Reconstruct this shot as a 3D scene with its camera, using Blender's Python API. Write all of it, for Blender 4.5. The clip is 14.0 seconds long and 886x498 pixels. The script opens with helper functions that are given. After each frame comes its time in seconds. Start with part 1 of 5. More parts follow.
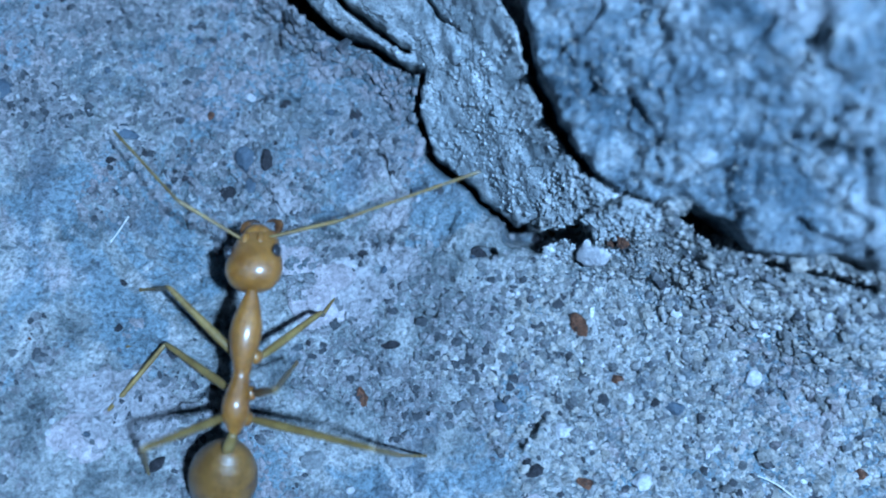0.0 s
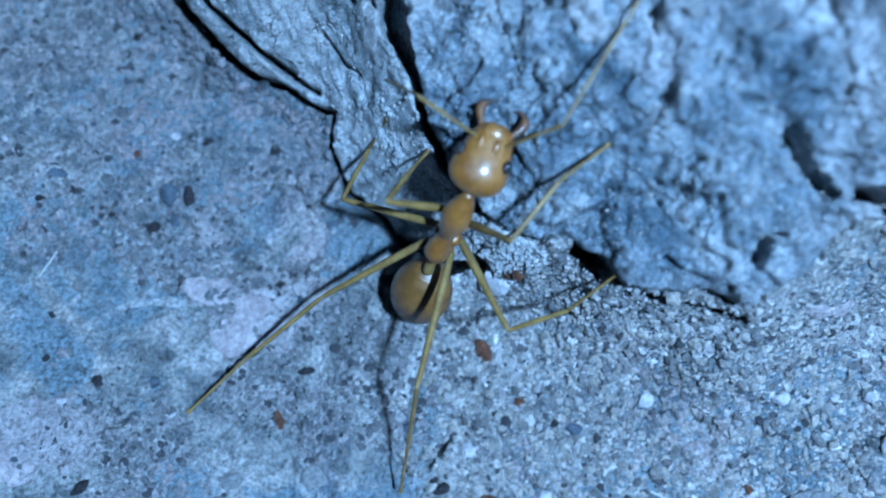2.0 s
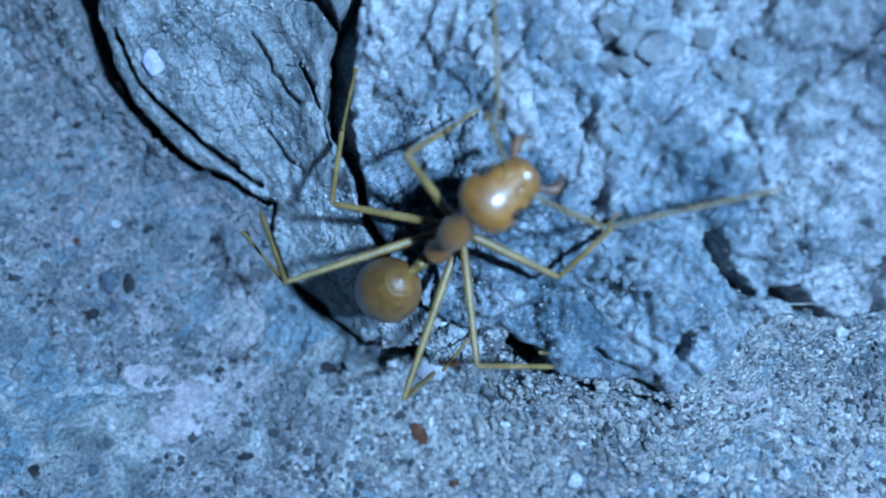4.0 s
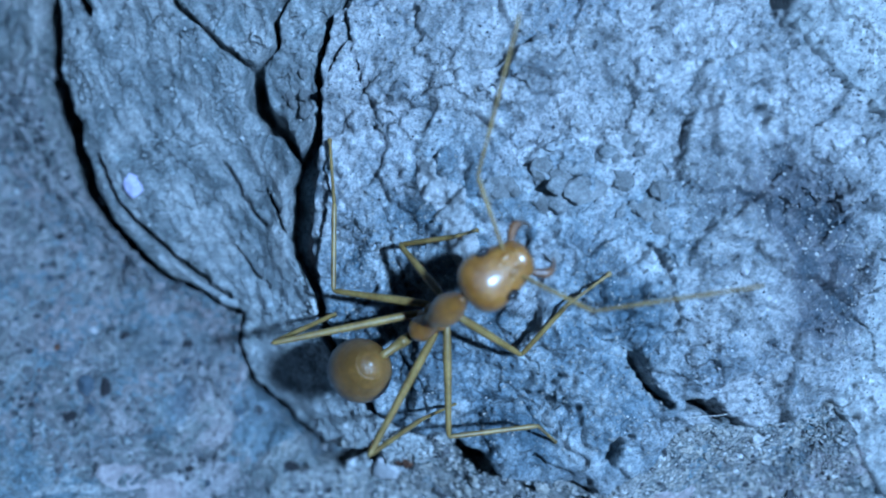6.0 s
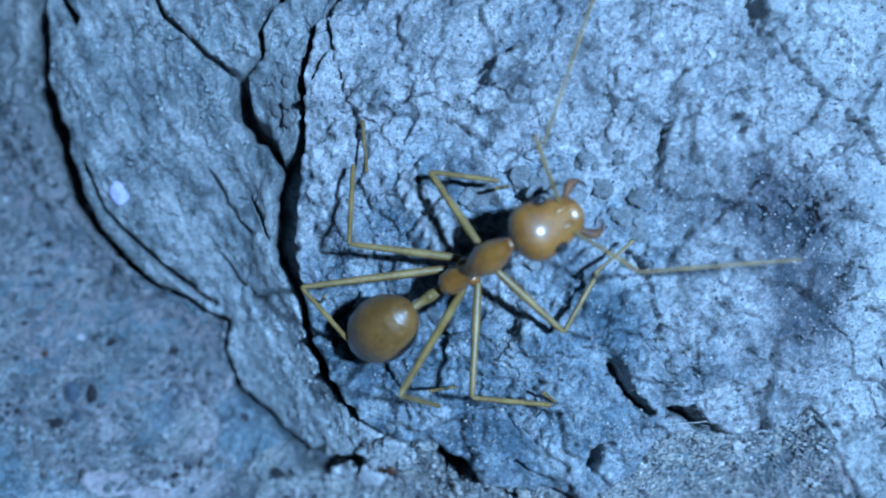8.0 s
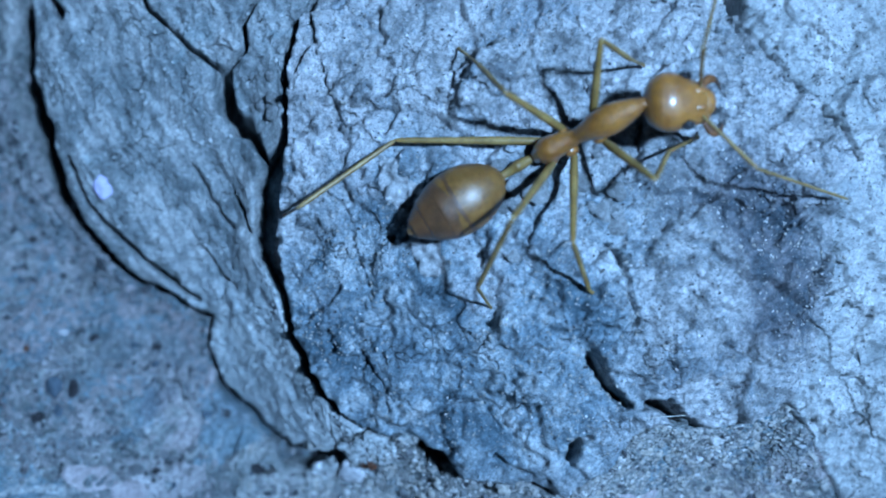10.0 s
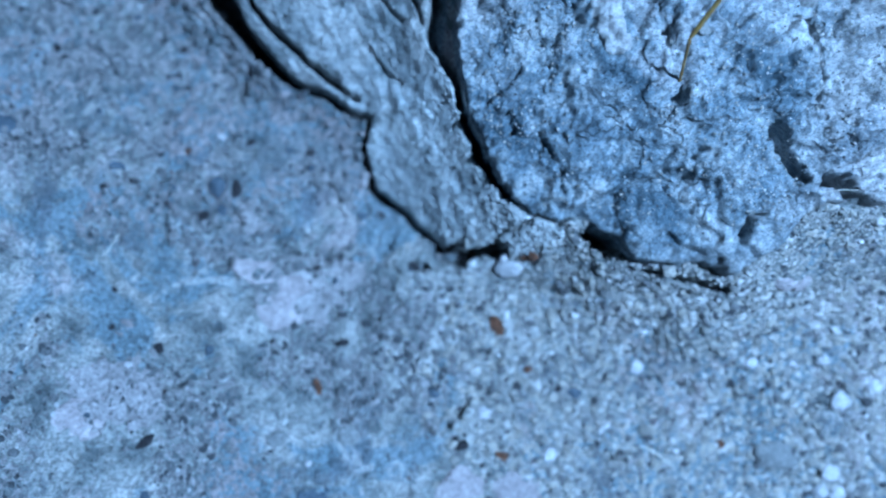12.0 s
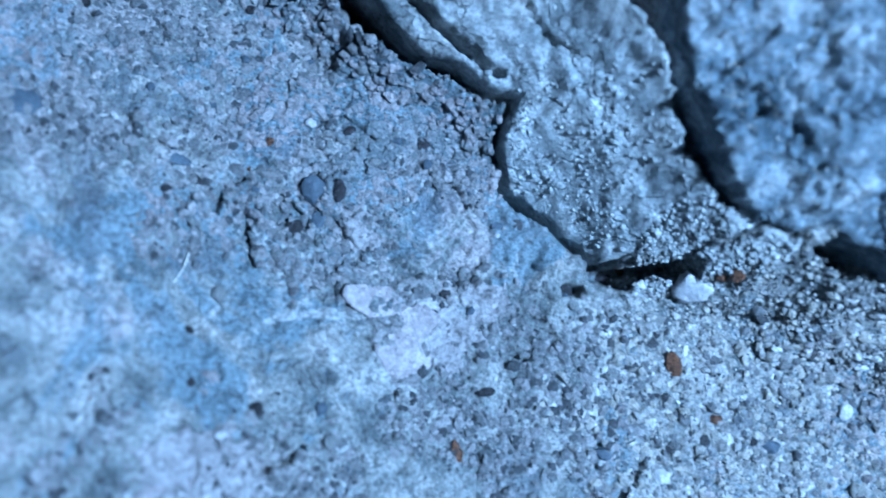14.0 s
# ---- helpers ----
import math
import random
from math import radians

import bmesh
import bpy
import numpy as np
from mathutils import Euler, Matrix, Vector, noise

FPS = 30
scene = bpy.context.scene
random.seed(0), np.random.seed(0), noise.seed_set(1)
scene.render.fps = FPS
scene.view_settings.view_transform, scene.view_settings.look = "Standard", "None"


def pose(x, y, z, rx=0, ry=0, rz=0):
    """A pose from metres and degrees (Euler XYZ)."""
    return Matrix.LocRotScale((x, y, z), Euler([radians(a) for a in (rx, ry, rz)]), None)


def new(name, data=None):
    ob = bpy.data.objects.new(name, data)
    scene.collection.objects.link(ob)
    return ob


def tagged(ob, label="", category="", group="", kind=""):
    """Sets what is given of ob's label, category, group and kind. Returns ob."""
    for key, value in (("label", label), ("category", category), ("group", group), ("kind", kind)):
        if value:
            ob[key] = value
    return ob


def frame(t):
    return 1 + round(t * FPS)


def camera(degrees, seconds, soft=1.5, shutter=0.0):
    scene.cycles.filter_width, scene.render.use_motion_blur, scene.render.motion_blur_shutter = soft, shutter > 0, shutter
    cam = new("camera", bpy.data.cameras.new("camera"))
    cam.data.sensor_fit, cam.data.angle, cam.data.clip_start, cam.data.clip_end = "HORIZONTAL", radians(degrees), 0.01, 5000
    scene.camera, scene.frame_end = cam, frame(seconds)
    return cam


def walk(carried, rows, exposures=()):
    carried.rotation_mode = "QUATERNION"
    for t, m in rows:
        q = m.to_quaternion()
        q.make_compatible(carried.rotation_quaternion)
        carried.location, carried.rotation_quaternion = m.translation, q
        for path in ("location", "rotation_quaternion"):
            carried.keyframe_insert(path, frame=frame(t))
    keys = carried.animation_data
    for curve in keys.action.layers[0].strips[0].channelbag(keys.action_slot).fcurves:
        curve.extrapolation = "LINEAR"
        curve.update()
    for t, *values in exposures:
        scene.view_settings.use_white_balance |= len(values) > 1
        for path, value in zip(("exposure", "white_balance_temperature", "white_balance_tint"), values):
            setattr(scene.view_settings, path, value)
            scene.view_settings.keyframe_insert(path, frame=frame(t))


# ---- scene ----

# Lengths are given in millimetres and turned into metres with MM.
MM = 0.001

# ---- camera: a phone held three centimetres above the ground ----
cam = camera(47.78, 14.0, soft=1.8, shutter=0.12)
cam.data.dof.use_dof = True
cam.data.dof.focus_distance, cam.data.dof.aperture_fstop = 0.0243, 70
PATH = [
    (0, -1.513, 1.668, 26.667, -3.69, 5.56, -0.10),
    (0.5, -1.656, 2.270, 26.548, -4.37, 6.98, -0.17),
    (1, -0.876, 1.944, 26.547, -5.59, 7.78, -0.50),
    (1.5, 0.955, 2.064, 27.166, -6.96, 9.81, -1.03),
    (2, 0.837, 2.647, 27.863, -3.91, 5.25, -0.52),
    (2.5, 0.541, 3.339, 28.825, 0.06, 2.08, -0.21),
    (2.7, 0.055, 3.778, 28.977, -1.50, 0.00, -1.06),
    (4.8, 0.207, 3.453, 28.842, -0.26, 0.08, 0.14),
    (5, 0.034, 3.730, 28.551, -0.25, -0.30, -0.07),
    (5.5, 1.019, 4.586, 30.550, 2.78, -1.32, -0.12),
    (6, 0.863, 4.795, 31.290, 3.05, -1.10, -0.14),
    (6.5, 0.898, 4.967, 31.414, 3.01, -0.98, -0.14),
    (7, 1.262, 4.768, 31.534, 2.68, -1.17, -0.22),
    (7.2, 1.288, 4.961, 31.502, 2.74, -1.07, -0.29),
    (9.3, 1.475, 4.250, 31.385, 4.89, -1.02, 0.40),
    (9.5, 1.488, 4.494, 31.289, 4.61, -0.88, 0.25),
    (10, 1.655, 4.191, 31.539, 4.45, -1.44, 0.30),
    (10.5, 1.961, 3.251, 31.327, 3.09, -1.68, 0.19),
    (11, 1.365, 1.273, 31.580, -0.19, -1.13, 0.20),
    (11.5, 0.240, 0.433, 32.099, -0.89, -0.83, 0.34),
    (12, -2.685, 0.740, 32.156, -0.46, -0.90, 0.39),
    (12.5, -4.555, 0.335, 30.934, -1.36, -2.79, 0.51),
    (13, -7.594, 1.029, 28.965, -0.48, -3.78, 0.54),
    (13.5, -7.580, 0.511, 26.638, -1.93, -9.00, -0.19),
    (14, -9.475, 0.902, 24.633, 0.16, -8.21, -0.22),
]
walk(cam, [(t, pose(x * MM, y * MM, z * MM, a, b, c)) for t, x, y, z, a, b, c in PATH],
     exposures=[(0.0, 0.22, 3850, 2), (1.2, 0.20, 3850, 2), (2.5, 0.04, 3850, 2), (4.9, 0.07, 3850, 2), (5.5, -0.12, 3850, 2), (10.4, -0.13, 3850, 2), (11.2, 0.0, 3850, 2), (11.8, 0.12, 3850, 2), (13.0, 0.36, 3850, 2), (14.0, 0.52, 3850, 2)])

# ---- light: the phone's white torch beside the lens, a dim sky around ----
world = bpy.data.worlds.new("dim_sky")
world.use_nodes = True
world.node_tree.nodes["Background"].inputs[0].default_value = (0.62, 0.80, 1.0, 1)
world.node_tree.nodes["Background"].inputs[1].default_value = 0.026
scene.world = world

torch = new("phone_torch", bpy.data.lights.new("phone_torch", "POINT"))
torch.data.energy = 0.58
torch.data.color = (0.95, 0.98, 0.955)
torch.data.shadow_soft_size = 0.002
torch.location = (0.026, 0.007, 0.080)


# ---- materials ----
def material(name, stops, scale, fine, rough=0.8, bump=0.4, spec=0.3, island=None, fine_mix=0.55, coat=0.0, sss=0.0, patches=(), sheen=0.16, zone=None, crackle=None, arc=None):
    """A mottled surface: a colour ramp over a coarse noise, a fine grain over it, and relief from the grain. Scales are per millimetre."""
    m = bpy.data.materials.new(name)
    m.use_nodes = True
    n, l = m.node_tree.nodes, m.node_tree.links
    b = n["Principled BSDF"]
    co = n.new("ShaderNodeTexCoord").outputs["Object"]

    def noise_tex(s, detail, rough_=0.6, dist=0.0):
        t = n.new("ShaderNodeTexNoise")
        t.inputs["Scale"].default_value, t.inputs["Detail"].default_value = s * 1000, detail
        t.inputs["Roughness"].default_value, t.inputs["Distortion"].default_value = rough_, dist
        l.new(co, t.inputs["Vector"])
        return t.outputs["Fac"]

    big, small = noise_tex(scale, 6, 0.65, 0.4), noise_tex(fine, 5, 0.7)
    ramp = n.new("ShaderNodeValToRGB")
    els = ramp.color_ramp.elements
    while len(els) < len(stops):
        els.new(0.5)
    for e, (p, c) in zip(els, stops):
        e.position, e.color = p, (*c, 1)
    if island:
        geo = n.new("ShaderNodeNewGeometry")
        l.new(geo.outputs["Random Per Island"], ramp.inputs[0])
        ramp.color_ramp.interpolation = "CONSTANT"
    else:
        l.new(big, ramp.inputs[0])
    colour = ramp.outputs[0]
    if island == "object":
        l.new(n.new("ShaderNodeObjectInfo").outputs["Random"], ramp.inputs[0])
    if zone:
        # another range of colours round a place, with a wandering border
        (cx, cy), inner, outer, others = zone
        second = n.new("ShaderNodeValToRGB")
        while len(second.color_ramp.elements) < len(others):
            second.color_ramp.elements.new(0.5)
        for e, (p, c) in zip(second.color_ramp.elements, others):
            e.position, e.color = p, (*c, 1)
        l.new(big, second.inputs[0])
        flat = n.new("ShaderNodeVectorMath")
        flat.operation = "MULTIPLY"
        flat.inputs[1].default_value = (1, 1, 0)
        l.new(co, flat.inputs[0])
        far = n.new("ShaderNodeVectorMath")
        far.operation = "DISTANCE"
        far.inputs[1].default_value = (cx * MM, cy * MM, 0)
        l.new(flat.outputs[0], far.inputs[0])
        wander = n.new("ShaderNodeMath")
        wander.operation = "MULTIPLY_ADD"
        wander.inputs[1].default_value = 9 * MM
        l.new(noise_tex(0.22, 7, 0.65), wander.inputs[0])
        l.new(far.outputs["Value"], wander.inputs[2])
        border = n.new("ShaderNodeMapRange")
        border.inputs[1].default_value, border.inputs[2].default_value = (inner + 4.5) * MM, (outer + 4.5) * MM
        l.new(wander.outputs[0], border.inputs[0])
        both = n.new("ShaderNodeMix")
        both.data_type = "RGBA"
        l.new(border.outputs[0], both.inputs[0])
        l.new(second.outputs[0], both.inputs[6])
        l.new(colour, both.inputs[7])
        colour = both.outputs[2]
    for size, level, shade, amount in patches:
        where, tint = noise_tex(size, 7, 0.68, 0.6), n.new("ShaderNodeMix")
        edge = n.new("ShaderNodeMapRange")
        edge.inputs[1].default_value, edge.inputs[2].default_value, edge.inputs[4].default_value = level, level + 0.05, amount
        l.new(where, edge.inputs[0])
        tint.data_type = "RGBA"
        l.new(edge.outputs[0], tint.inputs[0])
        l.new(colour, tint.inputs[6])
        tint.inputs[7].default_value = (*shade, 1)
        colour = tint.outputs[2]
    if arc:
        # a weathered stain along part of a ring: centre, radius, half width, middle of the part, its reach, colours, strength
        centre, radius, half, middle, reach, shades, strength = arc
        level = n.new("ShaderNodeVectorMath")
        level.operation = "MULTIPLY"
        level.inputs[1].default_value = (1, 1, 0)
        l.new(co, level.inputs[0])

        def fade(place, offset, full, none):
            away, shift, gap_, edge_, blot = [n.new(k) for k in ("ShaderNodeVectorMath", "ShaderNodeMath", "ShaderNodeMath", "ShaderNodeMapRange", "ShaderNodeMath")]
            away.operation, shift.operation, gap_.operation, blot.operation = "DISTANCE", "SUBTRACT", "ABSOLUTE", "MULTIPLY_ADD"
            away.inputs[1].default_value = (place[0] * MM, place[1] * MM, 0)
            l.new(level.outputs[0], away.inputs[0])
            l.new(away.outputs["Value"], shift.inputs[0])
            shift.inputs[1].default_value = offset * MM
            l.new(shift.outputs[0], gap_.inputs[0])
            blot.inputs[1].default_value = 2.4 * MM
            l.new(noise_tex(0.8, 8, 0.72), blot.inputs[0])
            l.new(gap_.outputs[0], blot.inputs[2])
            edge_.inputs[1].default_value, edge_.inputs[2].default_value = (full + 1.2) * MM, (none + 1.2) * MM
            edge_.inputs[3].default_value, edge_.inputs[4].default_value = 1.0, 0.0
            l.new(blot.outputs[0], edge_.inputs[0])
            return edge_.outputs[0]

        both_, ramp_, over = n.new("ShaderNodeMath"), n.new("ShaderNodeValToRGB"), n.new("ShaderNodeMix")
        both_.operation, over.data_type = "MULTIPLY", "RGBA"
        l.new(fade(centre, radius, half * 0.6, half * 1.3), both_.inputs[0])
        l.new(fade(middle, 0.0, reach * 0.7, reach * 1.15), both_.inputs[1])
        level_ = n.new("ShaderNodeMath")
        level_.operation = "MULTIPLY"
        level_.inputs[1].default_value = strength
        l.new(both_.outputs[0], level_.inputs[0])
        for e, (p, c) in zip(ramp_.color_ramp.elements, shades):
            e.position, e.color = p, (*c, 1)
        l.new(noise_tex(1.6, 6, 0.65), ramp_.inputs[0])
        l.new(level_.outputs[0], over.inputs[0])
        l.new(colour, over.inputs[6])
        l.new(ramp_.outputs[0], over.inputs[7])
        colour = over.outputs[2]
    grain = n.new("ShaderNodeMapRange")
    grain.inputs[1].default_value, grain.inputs[2].default_value = 0.3, 0.7
    grain.inputs[3].default_value, grain.inputs[4].default_value = 1 - fine_mix, 1 + fine_mix
    l.new(small, grain.inputs[0])
    mul = n.new("ShaderNodeVectorMath")
    mul.operation = "SCALE"
    l.new(colour, mul.inputs[0])
    l.new(grain.outputs[0], mul.inputs[3])
    colour, seam = mul.outputs[0], None
    if crackle:
        # hairline cracks that come and go
        size, amount = crackle
        bend = n.new("ShaderNodeTexNoise")
        bend.inputs["Scale"].default_value, bend.inputs["Detail"].default_value = size * 1300, 5
        l.new(co, bend.inputs["Vector"])
        push = n.new("ShaderNodeVectorMath")
        push.operation = "MULTIPLY_ADD"
        push.inputs[1].default_value = [1.1 / size * MM] * 3
        l.new(bend.outputs["Color"], push.inputs[0])
        l.new(co, push.inputs[2])
        web = n.new("ShaderNodeTexVoronoi")
        web.feature = "DISTANCE_TO_EDGE"
        web.inputs["Scale"].default_value = size * 1000
        l.new(push.outputs[0], web.inputs["Vector"])
        line = n.new("ShaderNodeMapRange")
        line.inputs[1].default_value, line.inputs[2].default_value = 0.0, 0.055
        l.new(web.outputs["Distance"], line.inputs[0])
        gap = n.new("ShaderNodeMapRange")
        gap.inputs[1].default_value, gap.inputs[2].default_value = 0.44, 0.54
        l.new(noise_tex(size * 0.8, 4, 0.6), gap.inputs[0])
        shut = n.new("ShaderNodeMath")
        shut.operation = "MAXIMUM"
        l.new(line.outputs[0], shut.inputs[0])
        l.new(gap.outputs[0], shut.inputs[1])
        seam = shut.outputs[0]
        dim = n.new("ShaderNodeMapRange")
        dim.inputs[3].default_value = 1 - amount
        l.new(seam, dim.inputs[0])
        stain = n.new("ShaderNodeVectorMath")
        stain.operation = "SCALE"
        l.new(colour, stain.inputs[0])
        l.new(dim.outputs[0], stain.inputs[3])
        colour = stain.outputs[0]
    l.new(colour, b.inputs["Base Color"])
    b.inputs["Roughness"].default_value, b.inputs["Specular IOR Level"].default_value = rough, spec
    b.inputs["Coat Weight"].default_value, b.inputs["Coat Roughness"].default_value = coat, sheen
    if sss:
        b.inputs["Subsurface Weight"].default_value = sss
        b.inputs["Subsurface Radius"].default_value = (1.0, 0.5, 0.15)
        b.inputs["Subsurface Scale"].default_value = 0.0004
    bm_ = n.new("ShaderNodeBump")
    bm_.inputs["Strength"].default_value, bm_.inputs["Distance"].default_value = bump, 0.00016
    l.new(small, bm_.inputs["Height"])
    grit = n.new("ShaderNodeBump")
    grit.inputs["Strength"].default_value, grit.inputs["Distance"].default_value = bump, 0.00007
    l.new(noise_tex(fine * 2.6, 3, 0.7), grit.inputs["Height"])
    l.new(bm_.outputs[0], grit.inputs["Normal"])
    normal = grit.outputs[0]
    if seam:
        groove = n.new("ShaderNodeBump")
        groove.inputs["Strength"].default_value, groove.inputs["Distance"].default_value = 0.8, 0.00012
        l.new(seam, groove.inputs["Height"])
        l.new(normal, groove.inputs["Normal"])
        normal = groove.outputs[0]
    l.new(normal, b.inputs["Normal"])
    return m


BARK = material("grey_bark", [(0.36, (0.20, 0.205, 0.215)), (0.46, (0.34, 0.34, 0.345)), (0.55, (0.44, 0.435, 0.44)), (0.66, (0.54, 0.53, 0.53))], 0.75, 10, 0.78, 0.85, fine_mix=0.52,
                patches=[(0.16, 0.56, (0.49, 0.475, 0.48), 0.5), (0.26, 0.56, (0.16, 0.19, 0.23), 0.6), (0.7, 0.61, (0.54, 0.53, 0.53), 0.35), (1.7, 0.59, (0.13, 0.15, 0.175), 0.45), (3.5, 0.55, (0.14, 0.165, 0.195), 0.5)],
                zone=((1.8, 3.6), 3.6, 6.0, [(0.36, (0.10, 0.13, 0.165)), (0.45, (0.195, 0.23, 0.27)), (0.54, (0.325, 0.355, 0.385)), (0.66, (0.49, 0.50, 0.51))]), crackle=(0.5, 0.32),
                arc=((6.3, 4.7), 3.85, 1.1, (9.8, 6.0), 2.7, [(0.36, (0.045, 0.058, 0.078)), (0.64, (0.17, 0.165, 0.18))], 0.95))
PALE_BARK = material("pale_bark", [(0.36, (0.33, 0.34, 0.345)), (0.5, (0.45, 0.455, 0.455)), (0.64, (0.57, 0.565, 0.555))], 0.7, 10, 0.75, 0.9, fine_mix=0.4, patches=[(0.3, 0.58, (0.30, 0.32, 0.34), 0.6)], crackle=(0.5, 0.6))
# sandy lower end, also painted paler to make up for weak torchlight there
STRIP_BARK = material("sandy_bark", [(0.36, (0.17, 0.185, 0.195)), (0.5, (0.31, 0.32, 0.325)), (0.64, (0.47, 0.47, 0.465))], 0.9, 10, 0.8, 0.9, fine_mix=0.45, patches=[(0.3, 0.57, (0.25, 0.29, 0.31), 0.5), (1.5, 0.61, (0.18, 0.19, 0.2), 0.5)],
                      zone=((-2.2, 2.2), 2.6, 5.2, [(0.36, (0.36, 0.385, 0.40)), (0.5, (0.53, 0.55, 0.565)), (0.64, (0.69, 0.695, 0.69))]), crackle=(1.3, 0.5))
SOIL_MAT = material("packed_soil", [(0.36, (0.115, 0.125, 0.13)), (0.45, (0.23, 0.24, 0.24)), (0.54, (0.32, 0.32, 0.31)), (0.66, (0.48, 0.47, 0.46))], 0.9, 9, 0.85, 1.0, fine_mix=0.65,
                    patches=[(0.14, 0.56, (0.40, 0.36, 0.365), 0.7), (0.2, 0.53, (0.19, 0.24, 0.285), 0.8), (0.33, 0.57, (0.115, 0.125, 0.15), 0.6), (1.4, 0.58, (0.10, 0.11, 0.12), 0.8), (0.6, 0.6, (0.52, 0.515, 0.51), 0.65)])
SAND = material("sand_grains", [(0.0, (0.056, 0.056, 0.062)), (0.08, (0.146, 0.146, 0.151)), (0.2, (0.235, 0.230, 0.224)), (0.42, (0.319, 0.308, 0.286)), (0.68, (0.392, 0.370, 0.330)), (0.86, (0.482, 0.470, 0.459)), (0.985, (0.694, 0.683, 0.694))], 0.5, 9, 0.55, 0.8, spec=0.4, island=True, fine_mix=0.5, patches=[(0.33, 0.57, (0.15, 0.165, 0.185), 0.5), (0.27, 0.58, (0.35, 0.30, 0.295), 0.5)])
SAND_PIECE = material("sand_grain", [(0.0, (0.056, 0.056, 0.062)), (0.08, (0.146, 0.146, 0.151)), (0.2, (0.235, 0.230, 0.224)), (0.42, (0.319, 0.308, 0.286)), (0.68, (0.392, 0.370, 0.330)), (0.86, (0.482, 0.470, 0.459)), (0.985, (0.694, 0.683, 0.694))], 0.5, 9, 0.55, 0.8, spec=0.4, island="object", fine_mix=0.5, patches=[(0.33, 0.57, (0.15, 0.165, 0.185), 0.5), (0.27, 0.58, (0.35, 0.30, 0.295), 0.5)])
SOIL_GRAINS = material("soil_grains", [(0.0, (0.063, 0.065, 0.072)), (0.13, (0.144, 0.146, 0.153)), (0.34, (0.211, 0.207, 0.211)), (0.62, (0.270, 0.261, 0.266)), (0.86, (0.333, 0.320, 0.324)), (0.985, (0.468, 0.468, 0.477))], 0.5, 9, 0.75, 0.9, spec=0.3, island=True, fine_mix=0.5, patches=[(0.25, 0.56, (0.17, 0.195, 0.215), 0.6), (0.2, 0.57, (0.36, 0.32, 0.325), 0.6)])
AMBER = material("amber_cuticle", [(0.36, (0.12, 0.052, 0.004)), (0.64, (0.215, 0.105, 0.011))], 1.6, 10, 0.36, 0.3, spec=0.5, fine_mix=0.3, coat=0.9, sss=0.15, sheen=0.26)
LEG_MAT = material("pale_amber_cuticle", [(0.36, (0.10, 0.067, 0.015)), (0.64, (0.18, 0.128, 0.035))], 1.6, 10, 0.5, 0.14, spec=0.35, fine_mix=0.25, coat=0.25, sss=0.12, sheen=0.34)
GASTER_MAT = material("olive_amber_cuticle", [(0.36, (0.085, 0.045, 0.007)), (0.64, (0.15, 0.082, 0.015))], 1.2, 10, 0.42, 0.14, spec=0.45, fine_mix=0.25, coat=0.4, sss=0.12, sheen=0.42)
BAND_MAT = material("brown_cuticle", [(0.36, (0.042, 0.022, 0.008)), (0.64, (0.09, 0.045, 0.013))], 1.2, 10, 0.42, 0.14, spec=0.5, fine_mix=0.25, coat=0.6, sss=0.12, sheen=0.42)
JAW_MAT = material("rust_cuticle", [(0.36, (0.04, 0.018, 0.006)), (0.64, (0.11, 0.052, 0.014))], 2.2, 10, 0.5, 0.14, spec=0.3, fine_mix=0.3, coat=0.1)
TIP_MAT = material("black_brown_cuticle", [(0.36, (0.018, 0.012, 0.008)), (0.64, (0.05, 0.028, 0.014))], 2.2, 10, 0.5, 0.14, spec=0.3, fine_mix=0.3)
EYE_MAT = material("black_eye", [(0.3, (0.012, 0.012, 0.014)), (0.7, (0.02, 0.02, 0.022))], 3, 30, 0.2, 0.3, coat=0.5, fine_mix=0.3)
WHITE_STONE = material("white_stone", [(0.36, (0.32, 0.315, 0.325)), (0.64, (0.50, 0.485, 0.495))], 1.5, 9, 0.5, 0.5, fine_mix=0.3)
PINK_STONE = material("pinkish_stone", [(0.36, (0.29, 0.26, 0.265)), (0.64, (0.46, 0.42, 0.425))], 0.8, 7, 0.8, 0.9, fine_mix=0.45)
BLACK_STONE = material("black_stone", [(0.36, (0.012, 0.012, 0.014)), (0.64, (0.06, 0.055, 0.062))], 2.5, 9, 0.6, 0.9, fine_mix=0.5)
BLUE_STONE = material("dark_blue_stone", [(0.3, (0.05, 0.06, 0.08)), (0.7, (0.09, 0.105, 0.13))], 1.5, 9, 0.5, 0.5, fine_mix=0.3)
BROWN_FLAKE = material("brown_husk", [(0.36, (0.055, 0.03, 0.019)), (0.64, (0.21, 0.10, 0.048))], 2.5, 12, 0.55, 0.9, fine_mix=0.6, coat=0.1)
GREY_STONE = material("grey_stone", [(0.3, (0.17, 0.175, 0.18)), (0.7, (0.30, 0.30, 0.30))], 1.0, 9, 0.7, 0.8, fine_mix=0.45)
DUST = material("pale_sand_dust", [(0.0, (0.24, 0.25, 0.255)), (0.1, (0.36, 0.37, 0.375)), (0.4, (0.43, 0.44, 0.44)), (0.75, (0.50, 0.50, 0.495))], 0.5, 9, 0.7, 0.8, spec=0.3, island=True, fine_mix=0.4)
LICHEN_MAT = material("grey_lichen", [(0.36, (0.24, 0.25, 0.26)), (0.64, (0.42, 0.425, 0.43))], 1.2, 9, 0.85, 0.9, fine_mix=0.5)
VIOLET_STONE = material("violet_stone", [(0.3, (0.30, 0.28, 0.42)), (0.7, (0.42, 0.40, 0.55))], 1.5, 9, 0.4, 0.3, fine_mix=0.2)
